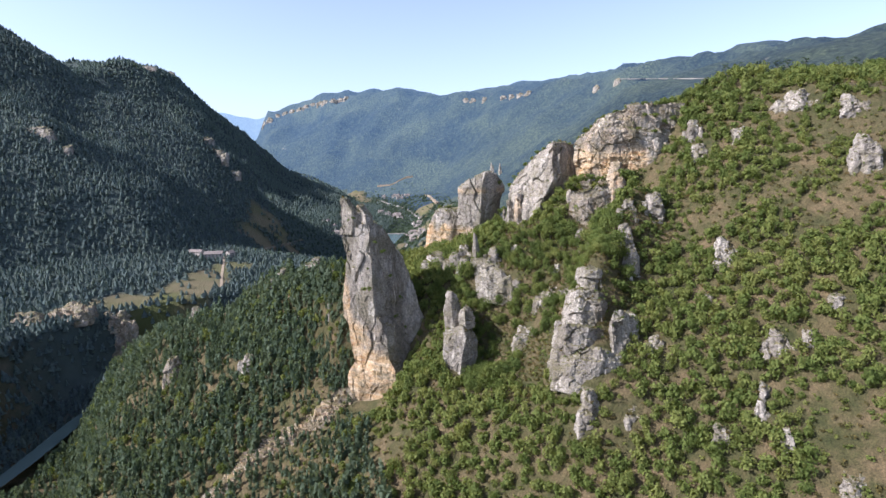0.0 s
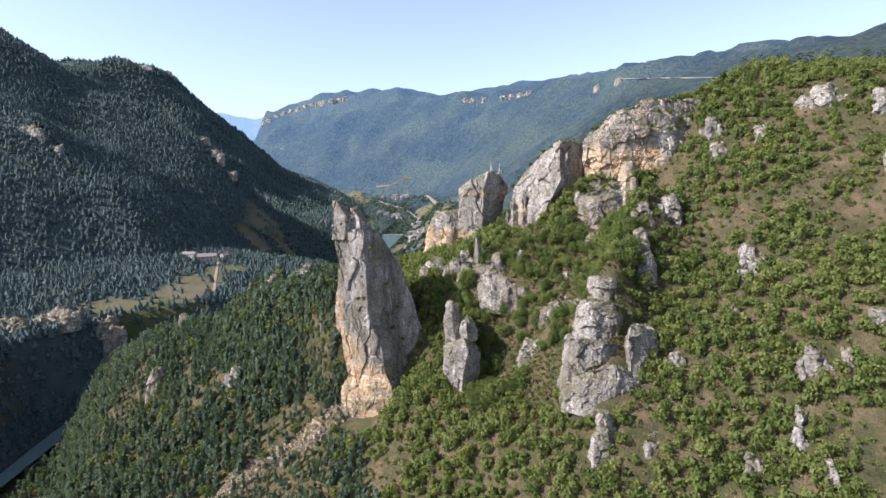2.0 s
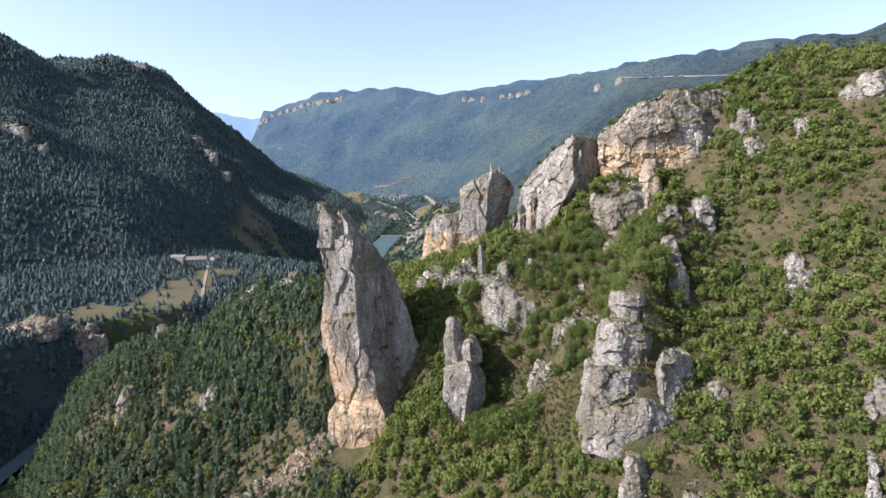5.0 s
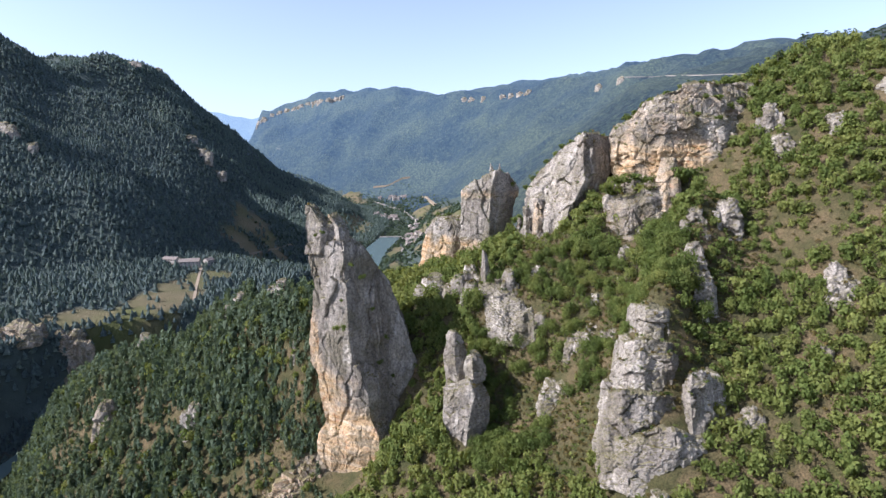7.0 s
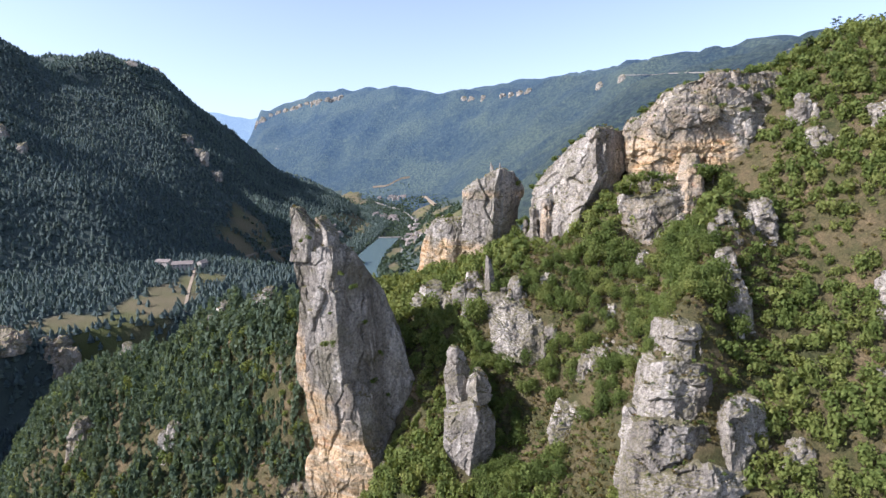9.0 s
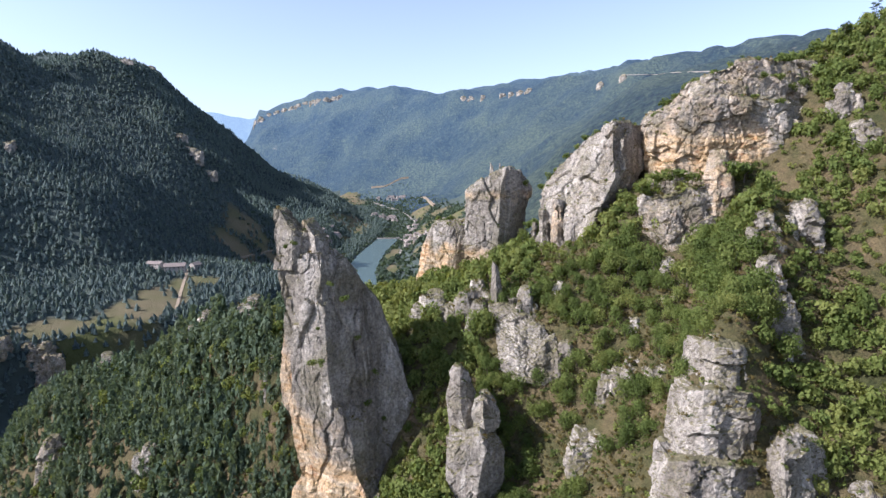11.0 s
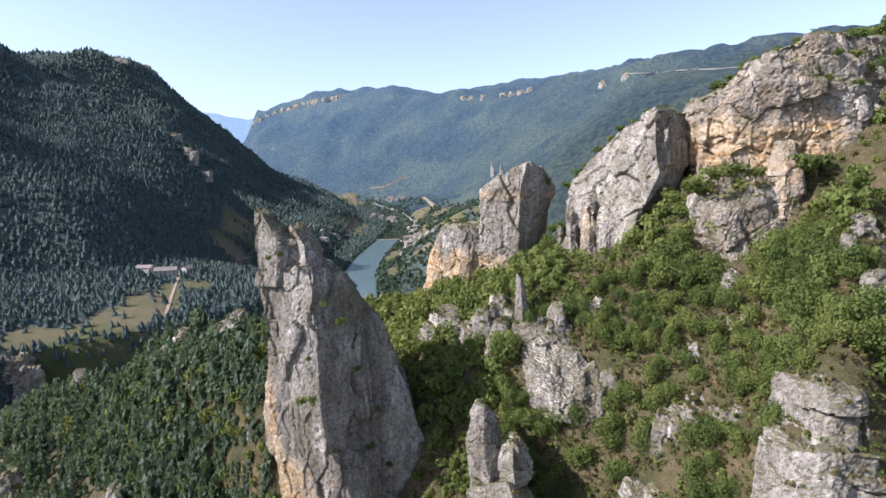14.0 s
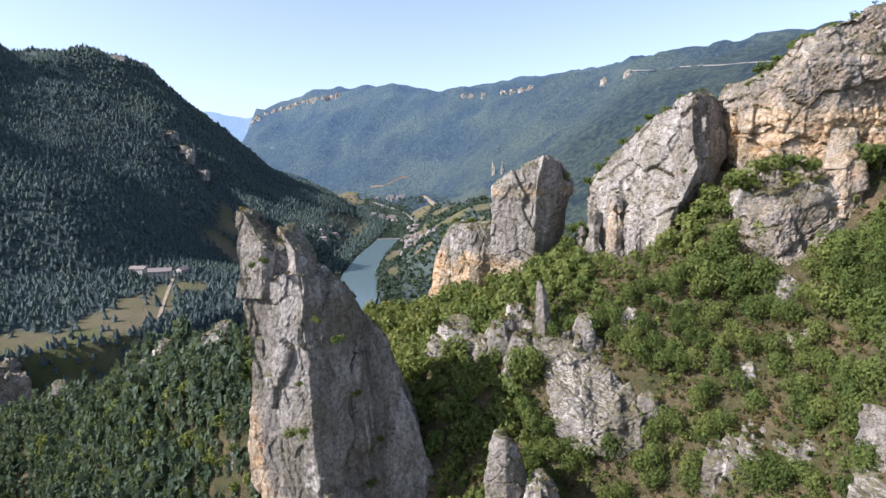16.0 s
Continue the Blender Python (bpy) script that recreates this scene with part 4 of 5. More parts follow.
OUT_EAST = [
    [(54.2, 175, 150.6), (54.4, 170.5, 152.4), (57.4, 171, 152.8), (64.3, 175, 153.3), (64.3, 184, 153.3), (55.2, 184, 150.6)],
    [(53.6, 176.2, 159.6), (53.9, 171.7, 161), (57.3, 172.2, 161.5), (63.8, 176.2, 160.9), (63.8, 185.2, 160.9), (54.6, 185.2, 159.6)],
    [(54.2, 177.4, 164.5), (53.9, 172.9, 167.1), (57.3, 173.4, 167.5), (63.3, 177.4, 165.2), (63.3, 186.4, 165.2), (55.2, 186.4, 164.5)],
    [(55.5, 178.6, 167), (54.6, 174.1, 169.9), (57.3, 174.6, 170.1), (62.3, 178.6, 166.5), (62.3, 187.6, 166.5), (56.5, 187.6, 167)]]
OUT_WEST = [
    [(36, 176, 150.1), (38.7, 171.5, 150.5), (45.8, 171.5, 150.5), (53.6, 175, 150.6), (53.6, 184, 150.6), (37, 185, 150.1)],
    [(36.9, 177.2, 157.1), (38.9, 172.7, 158.6), (46.2, 172.7, 157.9), (53.4, 176.2, 157.5), (53.4, 185.2, 157.5), (37.9, 186.2, 157.1)],
    [(37.8, 178.4, 162.7), (39.1, 173.9, 165.7), (46.8, 173.9, 164.9), (52.9, 177.4, 163.1), (52.9, 186.4, 163.1), (38.8, 187.4, 162.7)]]
OUT_LOW = [
    [(34.5, 171, 144.7), (38.7, 166, 145.2), (48.4, 164.5, 143.5), (61, 168, 142.5), (61, 177, 142.5), (35.5, 180, 144.7)],
    [(35, 172.2, 151.5), (39, 167.2, 151), (48.2, 165.7, 149.3), (59.9, 169.2, 146.5), (59.9, 178.2, 146.5), (36, 181.2, 151.5)],
    [(35.8, 173.4, 154.5), (41.1, 168.4, 156.2), (49, 166.9, 156.3), (59.3, 170.4, 153.1), (59.3, 179.4, 153.1), (36.8, 182.4, 154.5)],
    [(37.3, 174.6, 156.3), (42.9, 169.6, 158), (48.6, 168.1, 159.3), (57.7, 171.6, 155.7), (57.7, 180.6, 155.7), (38.3, 183.6, 156.3)]]
SPIRE_BLOCK = [
    [(3.2, 207, 126.1), (4.7, 203.5, 128.5), (7.1, 207, 127.8), (6.1, 213, 127.8), (4.2, 213, 126.1)],
    [(1.3, 207, 133.1), (5.3, 203.5, 133.7), (9.4, 207, 133.1), (8.4, 213, 133.1), (2.3, 213, 133.1)],
    [(-0.4, 207, 143.5), (6.5, 203, 144.6), (12.4, 207.5, 143.3), (11.4, 213.5, 143.3), (0.6, 213, 143.5)],
    [(-0.6, 207.5, 150.2), (7.8, 204, 150.8), (12.7, 208, 149.9), (11.7, 214, 149.9), (0.4, 213.5, 150.2)],
    [(0.2, 209, 152.9), (6.6, 206.5, 155.3), (11.7, 209.5, 152), (10.7, 215.5, 152), (1.2, 215, 152.9)]]
SPIRE_EGG = [
    [(5.9, 209, 152.9), (8.2, 206.5, 153.6), (11.1, 209.5, 153.6), (10.5, 213, 153.6), (6.5, 212.5, 152.9)],
    [(5.1, 209, 157.2), (7.5, 206.5, 158.2), (11.4, 209.5, 157.8), (10.8, 213, 157.8), (5.7, 212.5, 157.2)],
    [(5.7, 209.3, 160.5), (7.6, 207.2, 161.7), (10.5, 209.8, 160.1), (9.9, 213.3, 160.1), (6.3, 212.8, 160.5)],
    [(7, 209.5, 161.7), (7.9, 208.6, 162.4), (9.3, 209.8, 161.5), (8.7, 213.3, 161.5), (7.6, 213, 161.7)]]
SPIRE_POINT = [
    [(0.7, 213, 152.2), (3.8, 210.5, 151.5), (7.2, 213, 152.2), (6.6, 217, 152.2), (1.3, 217, 152.2)],
    [(-0.1, 213, 158.3), (2.8, 210.5, 158.3), (6.9, 213, 158.3), (6.3, 217, 158.3), (0.5, 217, 158.3)],
    [(0.6, 213, 164.3), (2.5, 211.5, 163.6), (5.5, 213.2, 162), (4.9, 217.2, 162), (1.2, 217, 164.3)],
    [(1.4, 213, 166.9), (2.5, 212.4, 166.7), (3.9, 213, 165.5), (3.3, 217, 165.5), (2, 217, 166.9)]]
outcrop = thing("rock_outcrop", "large pale blocky limestone outcrop with grassy ledges", "rock outcrop")
for k, (name, loops, n, m) in enumerate((("summit_block", OUT_TOP, 130, 60), ("middle_block", OUT_MID, 140, 50), ("side_block", OUT_EAST, 120, 60), ("side_block", OUT_WEST, 140, 50), ("foot_block", OUT_LOW, 180, 60))):
    loft(name, loops, ROCK, n, m, 0.85, 50 + k, 3.6, None, outcrop, 1.2)
    x, y, _ = np.array(loops).reshape(-1, 3).mean(0)
    FEET.append((x, y - 2, 0.3 * np.ptp(np.array(loops)[..., 0])))
for k, (loops, n, m, label) in enumerate(((SPIRE_BLOCK, 120, 80, "tall grey crag with grass on its ledges beside the pinnacle"), (SPIRE_EGG, 80, 40, "rounded grey crag with a bare top beside the pinnacle"),
                                          (SPIRE_POINT, 70, 50, "slender grey crag rising from the dark gully"))):
    loft("block", loops, ROCK, n, m, 0.6, 105 + k, 3.4, None, thing("rock_spire", label, "rock", "spires beside the pinnacle"), 1.5)
    x, y, _ = np.array(loops).reshape(-1, 3).mean(0)
    FEET.append((x, y - 2, 0.45 * np.ptp(np.array(loops)[..., 0])))
for k, c in enumerate(OUTCROP):
    crag("rock_outcrop", *c, 56 + k, "small pale limestone crag below the large outcrop", "crags below the outcrop", blocks=3, taper=0.7, category="rock outcrop", flat=0.9)
for k, c in enumerate(RIDGE):
    crag("ridge_crag", *c, 60 + k, "narrow pale crag on a rib of the hillside", "crags on the rib", stout=1.5)
for k, c in enumerate(SLOPE + BOWL):
    crag("hillside_crag", *c, 70 + k, "grey limestone crag standing out of the scrub", "crags on the hillside", blocks=4 if c[3] > 6 else 3, detail=0.8, stout=0.75, rough=1.2)
for k, c in enumerate(RIB):
    crag("gully_crag", *c, 100 + k, "dark grey crag in the wooded gully", "crags in the gully", blocks=4, taper=0.72, rough=0.75, category="rock outcrop", stout=1.3)
for k, c in enumerate(SPUR + SPUR2):
    crag("spur_crag", *c, 110 + k, "grey crag standing out of the pine wood", "crags on the wooded spur", 0.25 if k == 0 else 0.0, blocks=3, detail=0.85, taper=0.6, stout=0.65)
crag("river_crag", -24, 326, 175.5, 14, 9, 96, "ochre and grey crag above the river", "crags above the river", stain=0.5, blocks=4, category="cliff")
crag("river_crag", -14, 318, 171.5, 12, 8, 97, "grey crag above the river", "crags above the river", stain=0.25, blocks=4, category="cliff")
# walls of the gorge and of the far slopes
for k, (x, y, top, w, d) in enumerate([(-306, 444, 102, 34, 20), (-334, 427, 100, 32, 20), (-282, 459, 92, 32, 20), (-360, 403, 98, 30, 20)]):
    crag("gorge_wall", x, y, top, w, d, 130 + k, "shaded reddish-grey rock wall of the river gorge", "walls of the gorge", 0.3, blocks=6, detail=0.75, taper=0.5, rough=1.4, category="cliff")
for k, (x, y, w, h) in enumerate([(-393, 973, 34, 22), (-368, 968, 28, 12), (-420, 985, 30, 14), (-516, 716, 44, 18), (-480, 712, 26, 10), (-800, 1660, 40, 26), (-800, 1500, 80, 10), (-560, 1180, 34, 8)]):
    z = float(height(x, y)[0])
    crag("mountain_crag", x, y, z + h * 0.3, w, 14, 150 + k, "distant reddish rock face on the wooded mountain", "crags on the mountain", 0.15, blocks=4, detail=0.35, taper=0.8, category="cliff")
for k, x in enumerate([520, 545, 90, 120, 170, 245, 270, 300, 325]):
    level = 470 if x < 500 else 455
    y = contour(x, level, 1300, 3900)
    if y:
        crag("plateau_cliff", x, y + 4, level + 20, 30, 18, 180 + k, "small pale cliff under the rim of the distant plateau", "cliffs of the plateau", 0.0, blocks=3, detail=0.3, taper=0.8, category="cliff")

for k, x in enumerate(range(-965, -480, 38)):
    level = float(np.interp(x, [-970, -850, -700, -480], [410, 462, 505, 532]))
    y = contour(x, level, 2300, 4300)
    if y:
        crag("plateau_cliff", x, y + 6, level + 22, 36, 20, 210 + k, "pale cliff band at the end of the distant plateau", "cliffs of the plateau", 0.0, blocks=3, detail=0.3, taper=0.85, category="cliff")

for k, (x, y, w, h) in enumerate(((146, 1797, 12, 44), (170, 1772, 14, 34))):
    crag("rock_needle", x, y, float(height(x, y)[0]) + h, w, 10, 240 + k, "pale rock needle on the wooded valley side", "needles on the valley side", blocks=2, detail=0.4, taper=0.35, stout=5.0, category="rock")

# ---- fallen stones under the scar ----
def stones(count, seed, along, size, name, label):
    r = np.random.default_rng(seed)
    cube = np.array([(a, b, c) for a in (-1, 1) for b in (-1, 1) for c in (-1, 1)], float)
    quads = np.array([(0, 1, 3, 2), (4, 6, 7, 5), (0, 4, 5, 1), (2, 3, 7, 6), (0, 2, 6, 4), (1, 5, 7, 3)])
    u = r.uniform(0, 1, count) ** 0.9
    x = along[0][0] + (along[1][0] - along[0][0]) * u + r.normal(0, 1, count) * (1.3 + 0.9 * u)
    y = along[0][1] + (along[1][1] - along[0][1]) * u + r.normal(0, 1, count) * (1.3 + 0.7 * u)
    y = y - 2.2 * np.sin(7 * u)
    z = height(x, y)
    s_ = size * np.minimum(r.lognormal(0, 0.5, count), 2.4)
    verts = cube[None] * r.uniform(0.35, 0.75, (count, 1, 3)) + r.normal(0, 0.12, (count, 8, 3))
    a = r.uniform(0, 6.28, count)
    c, d = np.cos(a)[:, None], np.sin(a)[:, None]
    v = np.stack([verts[..., 0] * c - verts[..., 1] * d, verts[..., 0] * d + verts[..., 1] * c, verts[..., 2] + 0.15 * verts[..., 0]], -1) * s_[:, None, None] + np.stack([x, y, z + 0.15 * s_], -1)[:, None]
    ob = mesh_object(name, v.reshape(-1, 3), (quads[None] + 8 * np.arange(count)[:, None, None]).reshape(-1, 4), ROCK, ochre=r.uniform(0.2, 0.7, count * 8))
    return tagged(ob, label, "stones", kind="stuff")


SCREE = ((-42, 222.5), (-92, 206.5))
stones(1250, 7, SCREE, 0.6, "fallen_stones", "pale freshly broken stones spilling down from the scar")
for k, (u, w) in enumerate([(0.13, 4.2), (0.2, 4.6), (0.24, 3.2), (0.33, 2.4), (0.06, 2.0), (0.45, 2.0), (0.7, 2.6), (0.9, 3.0)]):
    x, y = SCREE[0][0] + (SCREE[1][0] - SCREE[0][0]) * u + (k % 3 - 1), SCREE[0][1] + (SCREE[1][1] - SCREE[0][1]) * u
    z = float(height(x, y)[0])
    bm = bmesh.new()
    bmesh.ops.create_cube(bm, size=1.0)
    rnd = random.Random(k)
    for v in bm.verts:
        v.co = Vector((v.co.x * w * rnd.uniform(0.8, 1.15), v.co.y * w * 0.75 * rnd.uniform(0.8, 1.15), v.co.z * w * 0.6 * rnd.uniform(0.75, 1.2)))
    bmesh.ops.bevel(bm, geom=list(bm.edges), offset=0.12, segments=1, affect="EDGES")
    me = bpy.data.meshes.new("fallen_block")
    bm.to_mesh(me)
    bm.free()
    me.materials.append(ROCK)
    a = me.attributes.new("ochre", "FLOAT", "POINT")
    a.data.foreach_set("value", np.full(len(me.vertices), 0.65, np.float32))
    ob = new("fallen_block", me)
    ob.matrix_basis = pose(x, y, z + 0.1 * w, rnd.uniform(-15, 15), rnd.uniform(-20, 5), rnd.uniform(0, 360))
    tagged(ob, "large pale block fallen from the pinnacle", "boulder", "blocks fallen from the pinnacle")

# ---- plants ----
def leaf_ball(seed, leaves, lobes, size, flat=0.85, spread=0.55, cone=0.0, ruffle=0.45):
    """Leaf clumps on the shells of a few round lobes; the crown is about 1 in radius and stands on 0."""
    r = np.random.default_rng(seed)
    if cone:
        h = np.linspace(0.25, 1.9, lobes)
        c = np.stack([r.normal(0, 0.12, lobes), r.normal(0, 0.12, lobes), h], 1)
        rad = (1.0 - cone * (h / 2.0)) * r.uniform(0.55, 0.85, lobes)
    else:
        a = r.uniform(0, 2 * np.pi, lobes)
        q = np.sqrt(r.uniform(0, 1, lobes)) * spread
        c = np.stack([np.cos(a) * q, np.sin(a) * q, 0.75 + r.uniform(-0.35, 0.5, lobes)], 1)
        rad = r.uniform(0.38, 0.66, lobes)
    k = r.choice(lobes, leaves, p=rad ** 2 / (rad ** 2).sum())
    n = r.normal(0, 1, (leaves, 3))
    n[:, 2] = n[:, 2] * 0.9 + 0.25
    n /= np.linalg.norm(n, axis=1, keepdims=True)
    p = c[k] + n * (rad[k] * r.uniform(0.72, 1.05, leaves))[:, None] * np.array((1, 1, flat))
    p[:, 2] = np.maximum(p[:, 2], 0.06)
    n = n + r.normal(0, ruffle, (leaves, 3))
    n /= np.linalg.norm(n, axis=1, keepdims=True)
    t = np.cross(n, r.normal(0, 1, (leaves, 3)))
    t /= np.linalg.norm(t, axis=1, keepdims=True)
    b = np.cross(n, t)
    s = (size * r.uniform(0.6, 1.3, leaves))[:, None]
    leaf = [p + s * (t * u + b * v) + n * s * w for u, v, w in ((-0.55, -0.3, -0.1), (0.55, -0.35, -0.1), (0.05, 0.6, 0.12))]
    return np.stack(leaf, 1).reshape(-1, 3)


def cone_tree(seed, sides=4):
    """A small far conifer: three ragged tiers."""
    r = np.random.default_rng(seed)
    tris = []
    for low, high, rad in ((0.0, 1.0, 0.86), (0.5, 1.55, 0.70), (1.05, 2.1, 0.46)):
        a = np.arange(sides) * 2 * np.pi / sides + r.uniform(0, 6)
        q = rad * r.uniform(0.7, 1.25, sides)
        ring = np.stack([np.cos(a) * q, np.sin(a) * q, low + r.uniform(-0.15, 0.2, sides)], 1)
        tip = np.array((r.normal(0, 0.12), r.normal(0, 0.12), high))
        for k in range(sides):
            tris += [ring[k], ring[(k + 1) % sides], tip]
    return np.array(tris)


def scatter(name, shapes, x, y, z, scale, tall, tint, mat, label, category, seed):
    """Many plants that nobody could count, as one mesh of leaves."""
    r = np.random.default_rng(seed)
    which = r.integers(0, len(shapes), len(x))
    yaw = r.uniform(0, 2 * np.pi, len(x))
    parts, tints = [], []
    for k, shape in enumerate(shapes):
        i = np.nonzero(which == k)[0]
        c, s_ = np.cos(yaw[i])[:, None], np.sin(yaw[i])[:, None]
        px = (shape[None, :, 0] * c - shape[None, :, 1] * s_) * scale[i][:, None] + x[i][:, None]
        py = (shape[None, :, 0] * s_ + shape[None, :, 1] * c) * scale[i][:, None] + y[i][:, None]
        pz = shape[None, :, 2] * (scale[i] * tall[i])[:, None] + z[i][:, None]
        parts.append(np.stack([px, py, pz], -1).reshape(-1, 3))
        tints.append(np.repeat(tint[i], len(shape)))
    v = np.concatenate(parts)
    ob = mesh_object(name, v, np.arange(len(v)).reshape(-1, 3), mat, tint=np.concatenate(tints))
    return tagged(ob, label, category, kind="stuff")


def jittered(x0, x1, y0, y1, gap, seed):
    r = np.random.default_rng(seed)
    X, Y = np.meshgrid(np.arange(x0, x1, gap), np.arange(y0, y1, gap))
    return X.ravel() + r.uniform(-0.5, 0.5, X.size) * gap, Y.ravel() + r.uniform(-0.5, 0.5, X.size) * gap


def clear(x, y, margin=0.0):
    ok = np.ones(len(x), bool)
    for fx, fy, fr in FEET:
        ok &= np.hypot(x - fx, y - fy) > fr + margin
    return ok


def bush_noise(x, y):
    return fbm(flat3(x, y, 1 / 17.0), 3, 61)


rng = np.random.default_rng(5)
OAKS = [leaf_ball(200 + k, 150, 10, 0.31, 0.95, ruffle=0.3) for k in range(7)]
BUSHES = [leaf_ball(220 + k, 44, 4, 0.42, 0.8) for k in range(5)]
TUFTS = [leaf_ball(240 + k, 24, 3, 0.46, 0.6) for k in range(4)]
PINES = [leaf_ball(260 + k, 66, 9, 0.46, 0.8, cone=0.74) for k in range(6)]
FAR_PINES = [cone_tree(280 + k) for k in range(8)]
FAR_TREES = [leaf_ball(300 + k, 10, 3, 1.0, 0.9, ruffle=0.2) for k in range(5)]

# the scrub oaks of the near hillside; those in the bowl ahead are trees of their own
bx, by = jittered(-300, 215, 98, 400, 3.05, 71)
ex, ey = jittered(-120, -28, 222, 280, 1.7, 78)                     # the steep step under the spur's crest carries more trees
edge = np.interp(ex, [-115, -95, -73, -60, -48, -36], [275, 262, 254, 245, 233, 228])
steep_here = np.abs(ey - edge) < 9
bx, by = np.concatenate([bx, ex[steep_here]]), np.concatenate([by, ey[steep_here]])
gxx, gyy = jittered(-16, 14, 204, 246, 2.6, 79)                      # the dark gully beside the pinnacle is thickly wooded
bx, by = np.concatenate([bx, gxx]), np.concatenate([by, gyy])
open_ground = bush_noise(bx, by)
_, _, stones = covers(bx, by)
wooded = bx + 0.35 * (by - 225) < -38                                # the pine wood on the spur
shade_side = np.exp(-((bx - 2) / 34) ** 2 - ((by - 238) / 34) ** 2)
bowl = np.exp(-((bx - 45) / 42) ** 2 - ((by - 228) / 30) ** 2)
line_ok = (to_axis(bx, by) > 9) & (by < np.interp(bx, [c[0] for c in CREST], [c[1] for c in CREST]) + 14) & ((bx > -215) | (by > 180)) & (bx < 0.8 * by + 9) & (bx > -0.86 * by - 12)
keep = clear(bx, by, np.where(wooded, -2.5, 0.3)) & (stones < 0.3) & line_ok & (wooded | (open_ground < 0.52 + 0.95 * np.maximum(shade_side, bowl)))
bx, by, wooded = bx[keep], by[keep], wooded[keep]
bz = height(bx, by) - 0.3
grow = rng.uniform(0.75, 1.3, len(bx)) * (1 - 0.4 * step(bush_noise(bx, by), 0.1, 0.5))
hue = np.clip(rng.normal(0.45, 0.24, len(bx)), 0, 1)
own = (~wooded) & (bx > 8) & (bx < 66) & (by > 190) & (by < 240)
pine_here = wooded & (rng.uniform(0, 1, len(bx)) < 0.88)
few = np.nonzero(own)[0]
own[few[290:]] = False
some = ~own & ~pine_here
scatter("oak_scrub", OAKS, bx[some], by[some], bz[some], 2.1 * grow[some], rng.uniform(0.95, 1.45, some.sum()), hue[some], OAK, "green scrub oaks covering the steep limestone hillside", "scrub", 1)
pn = pine_here
scatter("pine_wood", PINES, bx[pn], by[pn], bz[pn], 2.2 * grow[pn], rng.uniform(1.3, 1.95, pn.sum()), hue[pn], PINE, "dense grey-green pine wood on the spur", "pine wood", 2)

sx, sy = jittered(-60, 205, 100, 285, 2.4, 72)
n = bush_noise(sx, sy)
_, _, stones = covers(sx, sy)
keep = clear(sx, sy, -1.0) & (stones < 0.6) & (sx < 0.8 * sy + 9) & (rng.uniform(0, 1, len(sx)) < np.where(n > 0.2, 0.95, 0.55))
sx, sy = sx[keep], sy[keep]
dry = rng.uniform(0, 1, len(sx)) < 0.42
sz = height(sx, sy) - 0.1
sg = rng.uniform(0.6, 1.35, len(sx))
scatter("low_bushes", BUSHES, sx[~dry], sy[~dry], sz[~dry], sg[~dry], np.ones((~dry).sum()), np.clip(rng.normal(0.6, 0.25, (~dry).sum()), 0, 1), OAK, "low green box bushes between the oaks", "bushes", 3)
scatter("dry_scrub", TUFTS, sx[dry], sy[dry], sz[dry], 0.9 * sg[dry], np.ones(dry.sum()), np.clip(rng.normal(0.5, 0.3, dry.sum()), 0, 1), DRY, "yellow-brown dry grass and scrub on the slope", "dry grass", 4)


tx, ty = jittered(-5, 84, 176, 246, 1.15, 76)
keep = clear(tx, ty, -1.5) & (bush_noise(tx, ty) > -0.35)
tx, ty = tx[keep], ty[keep]
green = rng.uniform(0, 1, len(tx)) < 0.4
for pick, mat_, name_, label_ in ((green, OAK, "green_undergrowth", "low green undergrowth in the bowl under the cliffs"), (~green, DRY, "dry_grass", "tufts of yellow-brown dry grass in the bowl under the cliffs")):
    scatter(name_, TUFTS, tx[pick], ty[pick], height(tx[pick], ty[pick]) - 0.05, rng.uniform(0.45, 1.0, pick.sum()), np.ones(pick.sum()), np.clip(rng.normal(0.5, 0.3, pick.sum()), 0, 1), mat_, label_, "undergrowth", 9)


def limb(bm, a, b, r0, r1):
    a, b = Vector(a), Vector(b)
    q = (b - a).to_track_quat("Z", "Y")
    low = [bm.verts.new(a + q @ Vector((math.cos(t) * r0, math.sin(t) * r0, 0))) for t in (0, 1.257, 2.513, 3.77, 5.027)]
    top = [bm.verts.new(b + q @ Vector((math.cos(t) * r1, math.sin(t) * r1, 0))) for t in (0, 1.257, 2.513, 3.77, 5.027)]
    for i in range(5):
        bm.faces.new((low[i], low[(i + 1) % 5], top[(i + 1) % 5], top[i]))
    bm.faces.new(top)


def part(name, bm, mat, parent, label=""):
    me = bpy.data.meshes.new(name)
    bm.to_mesh(me)
    bm.free()
    me.materials.append(mat)
    ob = new(name, me)
    ob.parent = parent
    return tagged(ob, label)


